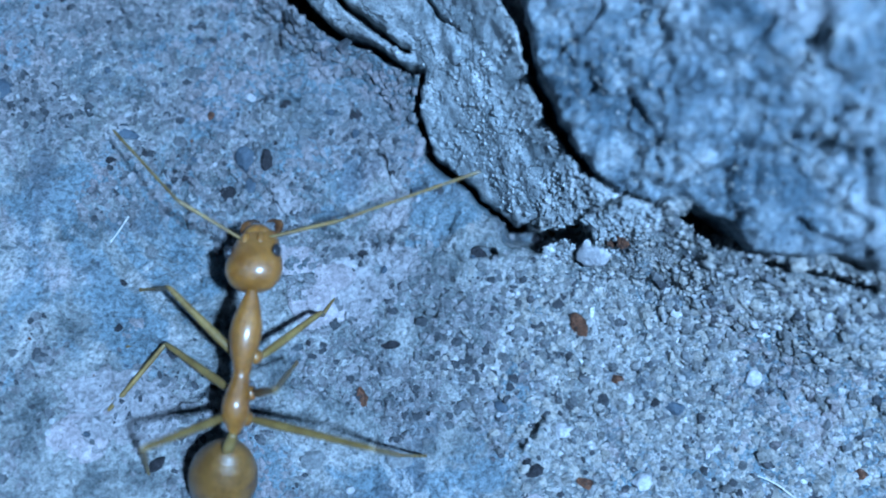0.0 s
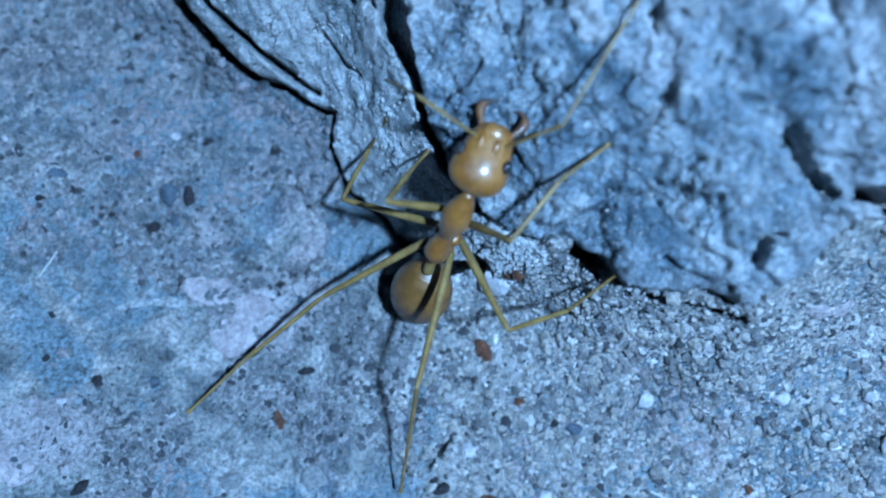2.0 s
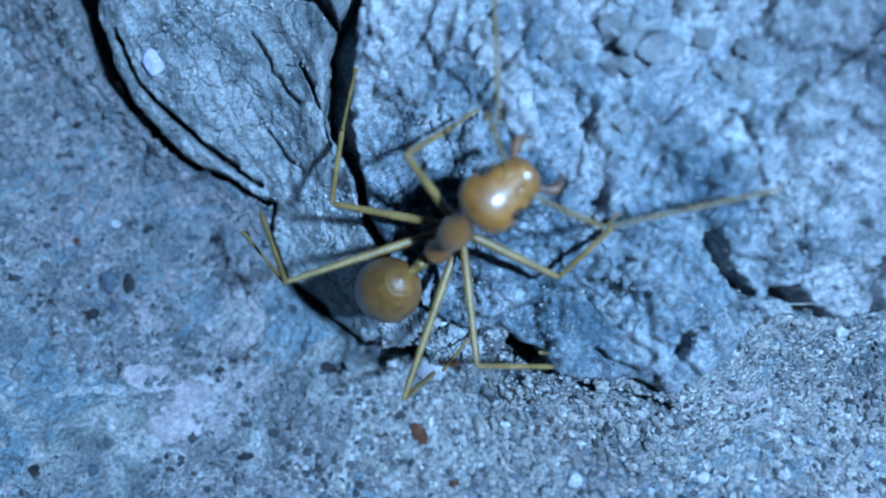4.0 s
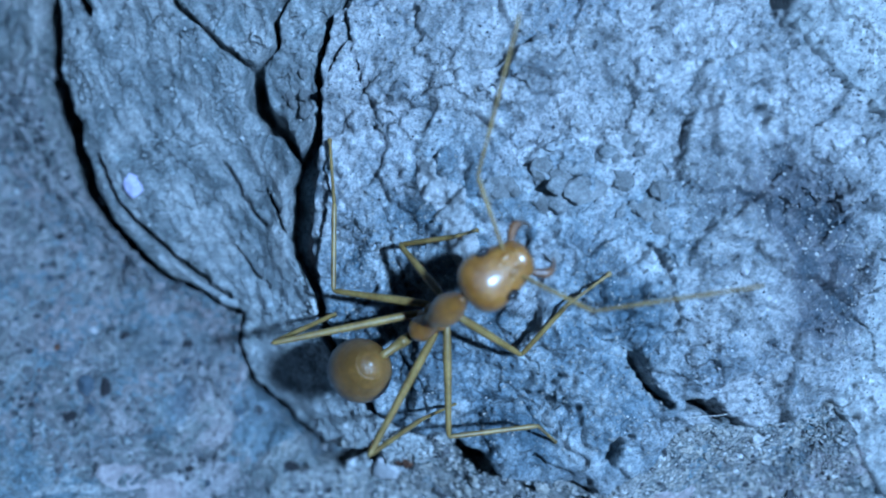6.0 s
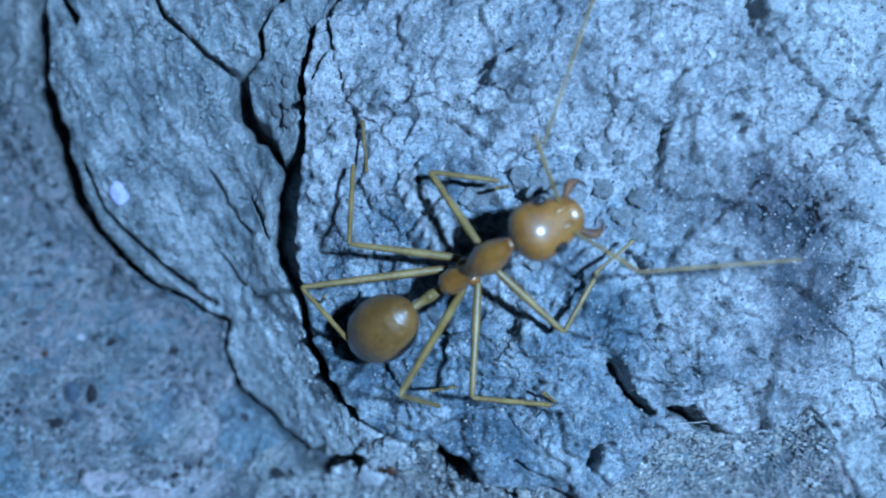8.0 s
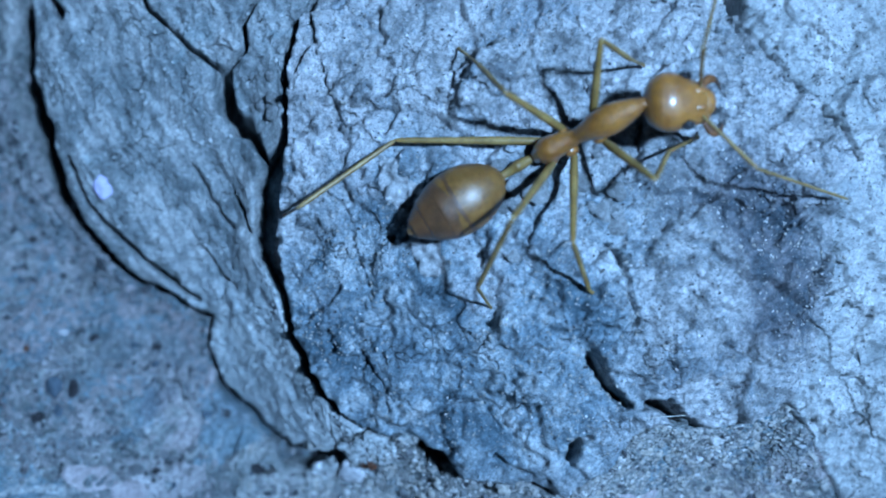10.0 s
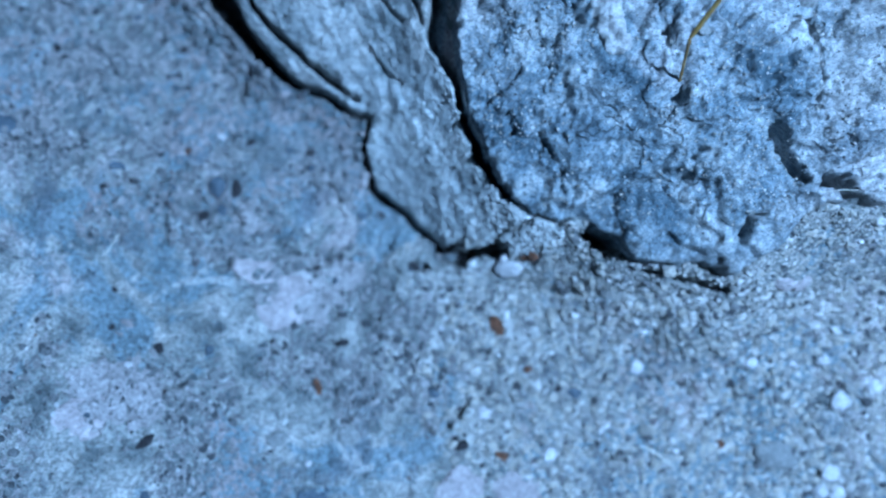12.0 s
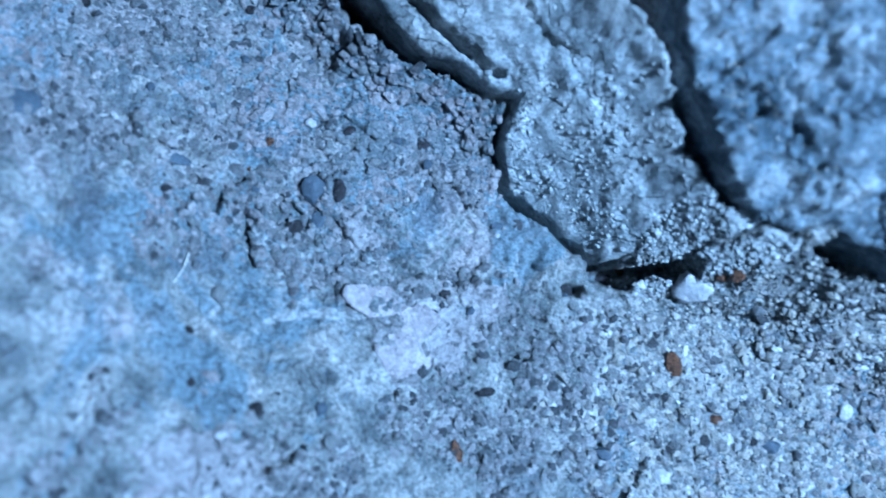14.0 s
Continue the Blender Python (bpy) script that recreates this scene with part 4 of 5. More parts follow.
def hook(name, pts, radii, mat, parent, label="", sides=12):
    """A tapering curved horn through points (x, y, z), in millimetres."""
    n = 4 * (len(pts) - 1) + 1
    line = refine([(*p[:2], p[2] + 10, r) for p, r in zip(pts, radii)], n)
    bm, rings = bmesh.new(), []
    for k, (x, y, z, r) in enumerate(line):
        a, b = line[max(k - 1, 0)], line[min(k + 1, n - 1)]
        ahead = Vector((b[0] - a[0], b[1] - a[1], b[2] - a[2])).normalized()
        side = Vector((-ahead.y, ahead.x, 0)).normalized()
        up = ahead.cross(side)
        rings.append([bm.verts.new((Vector((x, y, z - 10)) + r * (side * math.cos(w) + 0.6 * up * math.sin(w))) * MM) for w in [2 * math.pi * j / sides for j in range(sides)]])
    for p, q in zip(rings, rings[1:]):
        for j in range(sides):
            bm.faces.new((p[j], p[(j + 1) % sides], q[(j + 1) % sides], q[j]))
    bm.faces.new(rings[0][::-1])
    bm.faces.new(rings[-1])
    me = bpy.data.meshes.new(name)
    bm.to_mesh(me)
    bm.free()
    me.materials.append(mat)
    me.polygons.foreach_set("use_smooth", [True] * len(me.polygons))
    ob = new(name, me)
    ob.parent = parent
    return tagged(ob, label)


def limb(length, thick, thin, belly=1.0):
    """A slender leg segment along x."""
    return refine([(0, 0, thick * 0.55, thick * 0.55), (0.06 * length, 0, thick * 0.9, thick * 0.9), (0.3 * length, 0, thick * belly, thick * belly),
                   (0.7 * length, 0, (thick + thin) / 2, (thick + thin) / 2), (0.94 * length, 0, thin * 1.1, thin * 1.1), (length, 0, thin * 0.6, thin * 0.6)], 16)


FEMUR, TIBIA, TARSUS = {"F": 2.1, "M": 2.65, "H": 3.5}, {"F": 1.6, "M": 2.1, "H": 2.75}, {"F": 1.25, "M": 1.65, "H": 2.1}
HIP = {"F": (0.15, 0.30, -0.32), "M": (-0.65, 0.28, -0.36), "H": (-1.2, 0.26, -0.34)}
NECK, WAIST, SCAPE, LASH = (1.55, 0, 0.0), (-1.55, 0, 0.0), 1.6, 3.3


def build_ant():
    ant = tagged(new("ant"), "amber yellow weaver ant with long slender legs on bark", "ant")
    parts = {"ant": ant}
    # thorax: collar, broad front, pinched waist, humped rear
    ant_part("thorax", refine([(1.58, 0.0, 0.10, 0.10), (1.42, 0.0, 0.16, 0.15), (1.15, 0.02, 0.25, 0.25), (0.75, 0.05, 0.34, 0.33), (0.35, 0.05, 0.31, 0.32), (0.0, 0.0, 0.22, 0.25),
                               (-0.25, -0.04, 0.18, 0.20), (-0.5, 0.0, 0.22, 0.24), (-0.85, 0.06, 0.29, 0.31), (-1.15, 0.03, 0.28, 0.28), (-1.4, -0.06, 0.18, 0.18), (-1.55, -0.08, 0.09, 0.1)], 60), AMBER, ant, 24)
    # head, from the neck forwards
    head = ant_part("head", refine([(0.0, 0, 0.06, 0.06), (0.06, 0, 0.32, 0.26), (0.18, 0.02, 0.50, 0.40), (0.37, 0.03, 0.61, 0.48), (0.58, 0.03, 0.63, 0.49), (0.80, 0.01, 0.59, 0.46), (0.99, -0.02, 0.54, 0.42), (1.18, -0.05, 0.49, 0.37),
                                    (1.36, -0.08, 0.43, 0.31), (1.51, -0.12, 0.33, 0.22), (1.60, -0.15, 0.18, 0.10)], 44), AMBER, ant, 28, "glossy orange heart-shaped head")
    parts["head"] = head
    ball("clypeus", 1.36, 0.0, 0.08, 0.24, 0.30, 0.17, AMBER, head)
    for s in (1, -1):
        ball("eye", 0.84, 0.52 * s, 0.22, 0.16, 0.11, 0.15, EYE_MAT, head, "shiny black compound eye")
        ball("frontal_lobe", 1.10, 0.17 * s, 0.28, 0.20, 0.09, 0.11, AMBER, head)
        jaw = hook("mandible", [(1.36, 0.32 * s, -0.14), (1.46, 0.42 * s, -0.17), (1.56, 0.52 * s, -0.21), (1.68, 0.59 * s, -0.24), (1.79, 0.58 * s, -0.26)], (0.055, 0.07, 0.095, 0.10, 0.075), JAW_MAT, head, "rusty brown jaw spread wide")
        tip = hook("mandible_tip", [(1.76, 0.59 * s, -0.255), (1.86, 0.54 * s, -0.28), (1.92, 0.45 * s, -0.29), (1.93, 0.35 * s, -0.29)], (0.07, 0.055, 0.035, 0.012), TIP_MAT, head, "black-brown hooked jaw tip")
        scape = ant_part("antenna_scape", limb(SCAPE, 0.04, 0.045), LEG_MAT, head, 10)
        lash = ant_part("antenna_flagellum", refine([(0, 0, 0.035, 0.035)] + [(LASH * (k + 0.5) / 11, 0, 0.031 + 0.006 * (k % 2), 0.031 + 0.006 * (k % 2)) for k in range(11)] + [(LASH, 0, 0.015, 0.015)], 50), LEG_MAT, head, 8)
        side = "L" if s > 0 else "R"
        parts["scape" + side], parts["lash" + side] = scape, lash
        parts["jaw" + side], parts["tip" + side] = jaw, tip
    # waist knot and abdomen move as one
    gaster = ant_part("gaster", refine([(-1.28, 0, 0.05, 0.05), (-1.17, 0, 0.30, 0.28), (-0.93, 0, 0.52, 0.50), (-0.53, 0.02, 0.72, 0.68), (-0.08, 0.02, 0.78, 0.72), (0.37, 0.0, 0.70, 0.64), (0.77, -0.03, 0.50, 0.45), (1.12, -0.06, 0.24, 0.22), (1.29, -0.08, 0.05, 0.05)], 70), GASTER_MAT, ant, 28, "shiny olive-amber oval abdomen with faint bands")
    # plates of the abdomen, each lapping over the next
    outline = [(-1.2, 0.28), (-0.93, 0.52), (-0.53, 0.72), (-0.08, 0.78), (0.37, 0.70), (0.77, 0.50), (1.12, 0.24)]
    wide = lambda x: float(np.interp(x, *zip(*outline)))
    for n_, (x0, x1, mat) in enumerate(((-1.16, -0.72, GASTER_MAT), (-0.8, -0.12, BAND_MAT), (-0.2, 0.42, BAND_MAT), (0.34, 0.82, BAND_MAT), (0.76, 1.14, BAND_MAT))):
        shell = []
        for k in range(9):
            x = x0 + (x1 - x0) * k / 8
            w = wide(x) + 0.008 + 0.007 * k / 8 - (0.006 if k == 8 else 0)
            shell.append((x, 0.015 - 0.03 * max(0, x - 0.3), w, w * 0.925))
        shell.append((x1 - 0.005, 0.01, wide(x1) - 0.05, (wide(x1) - 0.05) * 0.9))
        ant_part("tergite", shell, mat, gaster, 28)
    parts["petiole"] = ant_part("petiole", refine([(-0.05, 0, 0.08, 0.08), (0.14, 0.02, 0.12, 0.13), (0.36, 0.07, 0.14, 0.19), (0.55, 0.02, 0.11, 0.12), (0.95, 0, 0.09, 0.09)], 18), LEG_MAT, ant, 14)
    parts["gaster"] = gaster
    for key in STEPS:
        s, kind = (1 if key[0] == "L" else -1), key[1]
        leg = ant_part({"F": "front_leg", "M": "middle_leg", "H": "hind_leg"}[kind], limb(FEMUR[kind], 0.095, 0.06, 1.05), LEG_MAT, ant, 12)
        shin = ant_part("tibia", limb(TIBIA[kind], 0.062, 0.055), LEG_MAT, leg, 10)
        t = TARSUS[kind]
        foot = ant_part("tarsus", refine([(0, 0, 0.03, 0.03), (0.05 * t, 0, 0.045, 0.045), (0.5 * t, 0, 0.035, 0.035), (0.54 * t, 0, 0.042, 0.042), (0.72 * t, 0, 0.034, 0.034), (0.75 * t, 0, 0.042, 0.042),
                                          (0.88 * t, 0, 0.034, 0.034), (0.92 * t, 0, 0.05, 0.04), (0.985 * t, 0, 0.06, 0.035), (t, 0, 0.02, 0.02)], 30), LEG_MAT, leg, 8)
        hip = ball("coxa", HIP[kind][0], HIP[kind][1] * s * 0.75, HIP[kind][2] * 0.75, 0.17, 0.14, 0.19, AMBER, ant)
        parts[key], parts[key + "t"], parts[key + "f"] = leg, shin, foot
    return parts


def aim(a, b):
    """The pose at a whose x axis points at b, upright."""
    x = (Vector(b) - Vector(a)).normalized()
    y = Vector((0, 0, 1)).cross(x)
    y = y.normalized() if y.length > 1e-4 else Vector((0, 1, 0))
    m = Matrix((x, y, x.cross(y))).transposed().to_4x4()
    m.translation = Vector(a) * MM
    return m


# ---- where the ant goes, in millimetres ----
BODY = [  # seconds, place of the middle of the body, its turn
    (0.0, (-7.87, -2.14, 5.90), (0.0, 7.9, 83.6)),
    (0.5, (-6.90, -2.38, 6.32), (0.0, -13.1, 61.7)),
    (1.0, (-5.49, -3.01, 5.68), (0.0, 6.8, 44.2)),
    (1.5, (-3.50, -1.01, 5.80), (0.0, 8.7, 49.5)),
    (2.0, (-1.08, 1.58, 5.53), (0.0, -52.5, 56.3)),
    (2.5, (-1.41, 1.64, 5.05), (0.0, -65.7, 57.2)),
    (2.8, (-1.41, 1.64, 5.05), (0.0, -65.7, 57.2)),
    (4.7, (1.02, 4.38, 9.57), (0.0, -73.6, 41.4)),
    (5.2, (1.02, 4.38, 9.57), (0.0, -73.6, 41.4)),
    (5.6, (1.17, 4.49, 9.44), (0.0, -64.7, 38.3)),
    (7.3, (1.17, 4.49, 9.44), (0.0, -64.7, 38.3)),
    (9.2, (5.29, 8.47, 9.98), (0.0, -41.0, 21.8)),
    (10.5, (5.29, 8.47, 9.98), (0.0, -41.0, 21.8)),
    (10.75, (6.24, 9.27, 10.23), (0.0, -41.0, 21.8)),
    (11.3, (6.24, 9.27, 10.23), (0.0, -41.0, 21.8)),
    (14.0, (6.24, 9.27, 10.23), (0.0, -41.0, 21.8)),
]
NOD = [  # seconds, tip of the jaws, middle and tip of the abdomen
    (0.0, (-7.77, 0.66, 4.90), (-8.61, -4.97, 5.09), (-9.02, -5.94, 4.33)),
    (0.5, (-5.58, -0.11, 5.67), (-8.32, -4.94, 4.94), (-8.85, -5.85, 4.17)),
    (1.0, (-3.18, -1.08, 5.27), (-7.62, -5.38, 5.30), (-8.39, -6.35, 4.89)),
    (1.5, (-1.53, 1.29, 5.48), (-5.54, -3.48, 5.51), (-6.31, -4.45, 5.11)),
    (2.0, (0.04, 3.74, 6.84), (-2.04, -0.17, 2.91), (-2.38, -0.94, 1.91)),
    (2.5, (0.05, 3.19, 6.45), (-2.54, 0.45, 2.21), (-3.00, 0.06, 1.06)),
    (2.8, (0.05, 3.19, 6.45), (-2.54, 0.45, 2.21), (-3.00, 0.06, 1.06)),
    (4.7, (2.55, 5.53, 11.34), (-0.60, 3.17, 7.35), (-0.96, 2.91, 6.12)),
    (5.2, (2.55, 5.53, 11.34), (-0.60, 3.17, 7.35), (-0.96, 2.91, 6.12)),
    (5.6, (2.91, 5.76, 11.01), (-0.68, 3.17, 7.36), (-1.05, 2.92, 6.13)),
    (7.3, (2.91, 5.76, 11.01), (-0.68, 3.17, 7.36), (-1.05, 2.92, 6.13)),
    (9.2, (7.84, 8.98, 10.68), (2.50, 7.00, 8.80), (1.39, 6.33, 8.69)),
    (10.5, (7.84, 8.98, 10.68), (2.50, 7.00, 8.80), (1.39, 6.33, 8.69)),
    (10.75, (8.79, 9.78, 10.93), (3.45, 7.80, 9.05), (2.34, 7.13, 8.94)),
    (11.3, (8.79, 9.78, 10.93), (3.45, 7.80, 9.05), (2.34, 7.13, 8.94)),
    (14.0, (8.79, 9.78, 10.93), (3.45, 7.80, 9.05), (2.34, 7.13, 8.94)),
]
STEPS = {  # seconds, knee, ankle, foot
    "LF": [
        (0.0, (-9.69, -0.58, 5.34), (-10.49, -0.78, 3.97), (-11.30, -0.90, 3.03)),
        (0.5, (-8.34, -0.65, 5.14), (-8.89, -1.31, 3.79), (-9.35, -1.81, 2.74)),
        (1.0, (-7.09, -1.55, 4.41), (-8.09, -2.12, 3.29), (-9.16, -2.70, 3.03)),
        (1.5, (-3.16, 0.94, 4.30), (-3.01, 1.85, 2.99), (-2.83, 2.59, 2.01)),
        (2.0, (-2.26, 2.24, 7.22), (-1.93, 2.87, 5.79), (-1.61, 3.37, 4.68)),
        (2.5, (-1.90, 3.84, 6.16), (-0.97, 5.13, 6.28), (-0.38, 6.18, 6.63)),
        (2.8, (-1.90, 3.84, 6.16), (-0.97, 5.13, 6.28), (-0.38, 6.18, 6.63)),
        (4.7, (0.14, 5.60, 11.21), (0.80, 5.90, 9.89), (1.28, 6.12, 8.93)),
        (5.2, (0.14, 5.60, 11.21), (0.80, 5.90, 9.89), (1.28, 6.12, 8.93)),
        (5.6, (0.30, 6.14, 8.00), (1.57, 6.26, 8.97), (2.14, 6.49, 7.87)),
        (7.3, (0.30, 6.14, 8.00), (1.57, 6.26, 8.97), (2.14, 6.49, 7.87)),
        (9.2, (5.36, 10.08, 11.55), (6.24, 10.04, 10.21), (6.80, 10.20, 9.11)),
        (10.5, (5.36, 10.08, 11.55), (6.24, 10.04, 10.21), (6.80, 10.20, 9.11)),
        (10.75, (5.91, 10.53, 11.65), (6.36, 10.14, 10.21), (6.80, 10.20, 9.11)),
        (11.3, (5.91, 10.53, 11.65), (6.36, 10.14, 10.21), (6.80, 10.20, 9.11)),
        (14.0, (5.91, 10.53, 11.65), (6.36, 10.14, 10.21), (6.80, 10.20, 9.11)),
    ],
    "LM": [
        (0.0, (-10.26, -2.05, 4.11), (-11.60, -3.65, 4.34), (-11.36, -2.18, 3.62)),
        (0.5, (-8.22, -2.12, 8.10), (-9.08, -2.27, 6.42), (-9.72, -2.38, 5.17)),
        (1.0, (-7.84, -1.89, 3.88), (-9.63, -1.43, 2.88), (-11.20, -1.20, 3.33)),
        (1.5, (-6.76, -0.94, 5.19), (-8.48, -1.55, 4.15), (-9.71, -2.36, 3.41)),
        (2.0, (-3.81, 2.24, 3.95), (-3.41, 3.50, 2.32), (-2.73, 4.18, 3.66)),
        (2.5, (-3.77, 2.74, 5.57), (-3.12, 3.87, 3.92), (-2.17, 4.77, 4.92)),
        (2.8, (-3.77, 2.74, 5.57), (-3.12, 3.87, 3.92), (-2.17, 4.77, 4.92)),
        (4.7, (-1.21, 4.94, 7.34), (-1.43, 6.80, 6.39), (-1.21, 8.25, 7.16)),
        (5.2, (-1.21, 4.94, 7.34), (-1.43, 6.80, 6.39), (-1.21, 8.25, 7.16)),
        (5.6, (-1.28, 5.07, 7.46), (-1.27, 7.17, 7.48), (-1.42, 8.78, 7.12)),
        (7.3, (-1.28, 5.07, 7.46), (-1.27, 7.17, 7.48), (-1.42, 8.78, 7.12)),
        (9.2, (3.41, 8.98, 11.41), (2.94, 10.05, 9.66), (2.56, 10.80, 8.24)),
        (10.5, (3.41, 8.98, 11.41), (2.94, 10.05, 9.66), (2.56, 10.80, 8.24)),
        (10.75, (3.96, 9.43, 11.51), (3.06, 10.15, 9.66), (2.56, 10.80, 8.24)),
        (11.3, (3.96, 9.43, 11.51), (3.06, 10.15, 9.66), (2.56, 10.80, 8.24)),
        (14.0, (3.96, 9.43, 11.51), (3.06, 10.15, 9.66), (2.56, 10.80, 8.24)),
    ],
    "LH": [
        (0.0, (-8.78, -3.17, 9.19), (-9.71, -4.09, 6.77), (-10.40, -4.91, 4.96)),
        (0.5, (-8.86, -3.45, 8.99), (-10.01, -4.41, 6.69), (-10.79, -4.89, 4.80)),
        (1.0, (-7.98, -3.72, 8.68), (-9.30, -4.78, 6.51), (-10.10, -5.34, 4.65)),
        (1.5, (-7.18, -2.86, 3.66), (-8.81, -5.08, 3.69), (-9.56, -6.95, 4.28)),
        (2.0, (-4.50, -0.22, 3.30), (-6.63, -1.89, 2.82), (-8.18, -3.30, 2.96)),
        (2.5, (-4.73, -0.10, 3.31), (-6.48, -1.56, 1.77), (-7.90, -2.89, 2.56)),
        (2.8, (-4.73, -0.10, 3.31), (-6.48, -1.56, 1.77), (-7.90, -2.89, 2.56)),
        (4.7, (-2.47, 3.82, 9.19), (-1.84, 4.14, 6.53), (-1.64, 4.36, 4.45)),
        (5.2, (-2.47, 3.82, 9.19), (-1.84, 4.14, 6.53), (-1.64, 4.36, 4.45)),
        (5.6, (-2.57, 3.88, 8.52), (-1.36, 4.51, 6.14), (-1.58, 4.24, 4.07)),
        (7.3, (-2.57, 3.88, 8.52), (-1.36, 4.51, 6.14), (-1.58, 4.24, 4.07)),
        (9.2, (1.10, 8.53, 8.44), (-1.09, 6.90, 8.75), (-1.70, 6.92, 6.74)),
        (10.5, (1.10, 8.53, 8.44), (-1.09, 6.90, 8.75), (-1.70, 6.92, 6.74)),
        (10.75, (2.05, 9.33, 8.69), (-0.14, 7.70, 9.00), (-0.75, 7.72, 6.94)),
        (11.3, (2.05, 9.33, 8.69), (-0.14, 7.70, 9.00), (-0.75, 7.72, 6.94)),
        (14.0, (2.05, 9.33, 8.69), (-0.14, 7.70, 9.00), (-0.75, 7.72, 6.94)),
    ],
    "RF": [
        (0.0, (-6.61, -1.31, 3.85), (-6.90, -1.57, 2.30), (-6.50, -0.82, 1.38)),
        (0.5, (-5.59, -1.99, 4.20), (-6.78, -2.80, 3.51), (-7.59, -3.28, 2.67)),
        (1.0, (-3.64, -4.17, 4.38), (-4.51, -5.18, 3.51), (-4.40, -6.00, 2.57)),
        (1.5, (-1.29, -0.33, 5.14), (-0.15, 0.32, 4.22), (0.88, 0.98, 4.48)),
        (2.0, (0.34, 1.42, 7.29), (1.35, 2.65, 7.15), (2.36, 3.39, 7.24)),
        (2.5, (0.37, 1.22, 6.58), (1.24, 2.30, 7.38), (2.03, 3.16, 6.94)),
        (2.8, (0.37, 1.22, 6.58), (1.24, 2.30, 7.38), (2.03, 3.16, 6.94)),
        (4.7, (2.82, 3.76, 8.48), (4.03, 4.79, 8.89), (5.03, 5.52, 8.87)),
        (5.2, (2.82, 3.76, 8.48), (4.03, 4.79, 8.89), (5.03, 5.52, 8.87)),
        (5.6, (2.95, 3.67, 8.36), (4.09, 4.74, 8.84), (5.07, 5.45, 8.93)),
        (7.3, (2.95, 3.67, 8.36), (4.09, 4.74, 8.84), (5.07, 5.45, 8.93)),
        (9.2, (6.47, 7.20, 11.45), (7.07, 8.01, 10.20), (7.94, 8.49, 9.45)),
        (10.5, (6.47, 7.20, 11.45), (7.07, 8.01, 10.20), (7.94, 8.49, 9.45)),
        (10.75, (7.42, 8.00, 11.70), (8.02, 8.81, 10.45), (8.89, 9.29, 9.65)),
        (11.3, (7.42, 8.00, 11.70), (8.02, 8.81, 10.45), (8.89, 9.29, 9.65)),
        (14.0, (7.42, 8.00, 11.70), (8.02, 8.81, 10.45), (8.89, 9.29, 9.65)),
    ],
    "RM": [
        (0.0, (-6.65, -2.31, 7.85), (-6.87, -2.36, 5.96), (-7.04, -2.40, 4.57)),
        (0.5, (-4.31, -3.47, 5.91), (-4.88, -4.63, 4.26), (-5.28, -5.58, 2.97)),
        (1.0, (-3.66, -4.42, 4.00), (-3.61, -5.49, 2.20), (-2.39, -6.52, 2.61)),
        (1.5, (-2.60, -3.88, 4.50), (-2.57, -5.94, 4.09), (-2.49, -7.00, 2.83)),
        (2.0, (0.24, -0.61, 6.19), (1.59, -0.37, 4.60), (2.70, 0.58, 5.37)),
        (2.5, (-0.36, -0.83, 5.21), (0.21, -1.61, 3.34), (0.49, -1.75, 1.73)),
        (2.8, (-0.36, -0.83, 5.21), (0.21, -1.61, 3.34), (0.49, -1.75, 1.73)),
        (4.7, (1.37, 1.63, 8.78), (3.34, 1.93, 8.12), (4.04, 1.65, 6.65)),
        (5.2, (1.37, 1.63, 8.78), (3.34, 1.93, 8.12), (4.04, 1.65, 6.65)),
        (5.6, (1.43, 1.71, 8.14), (3.50, 1.92, 7.90), (4.12, 1.34, 6.49)),
        (7.3, (1.43, 1.71, 8.14), (3.50, 1.92, 7.90), (4.12, 1.34, 6.49)),
        (9.2, (4.88, 5.96, 10.80), (5.52, 5.03, 9.03), (6.69, 4.49, 7.99)),
        (10.5, (4.88, 5.96, 10.80), (5.52, 5.03, 9.03), (6.69, 4.49, 7.99)),
        (10.75, (6.48, 7.56, 11.00), (7.72, 7.63, 9.03), (9.09, 7.49, 8.39)),
        (11.3, (6.48, 7.56, 11.00), (7.72, 7.63, 9.03), (9.09, 7.49, 8.39)),
        (14.0, (6.48, 7.56, 11.00), (7.72, 7.63, 9.03), (9.09, 7.49, 8.39)),
    ],
    "RH": [
        (0.0, (-4.75, -3.52, 7.52), (-4.62, -4.35, 4.90), (-4.27, -4.91, 2.91)),
        (0.5, (-5.49, -4.80, 2.96), (-7.55, -6.55, 3.45), (-5.54, -6.03, 3.11)),
        (1.0, (-4.46, -4.09, 8.23), (-4.41, -5.23, 6.01), (-4.38, -6.00, 4.49)),
        (1.5, (-4.62, -4.23, 2.90), (-4.82, -5.32, 5.42), (-5.73, -6.69, 4.11)),
        (2.0, (-1.74, -1.70, 5.99), (-2.20, -3.54, 4.36), (-2.51, -4.79, 3.26)),
        (2.5, (-1.34, -1.47, 5.90), (-1.07, -1.81, 3.18), (-0.29, -1.25, 1.31)),
        (2.8, (-1.34, -1.47, 5.90), (-1.07, -1.81, 3.18), (-0.29, -1.25, 1.31)),
        (4.7, (-0.37, 1.13, 7.56), (0.78, 1.58, 5.11), (1.60, 2.71, 6.68)),
        (5.2, (-0.37, 1.13, 7.56), (0.78, 1.58, 5.11), (1.60, 2.71, 6.68)),
        (5.6, (-0.29, 1.59, 10.09), (0.81, 2.05, 7.61), (1.89, 2.33, 5.83)),
        (7.3, (-0.29, 1.59, 10.09), (0.81, 2.05, 7.61), (1.89, 2.33, 5.83)),
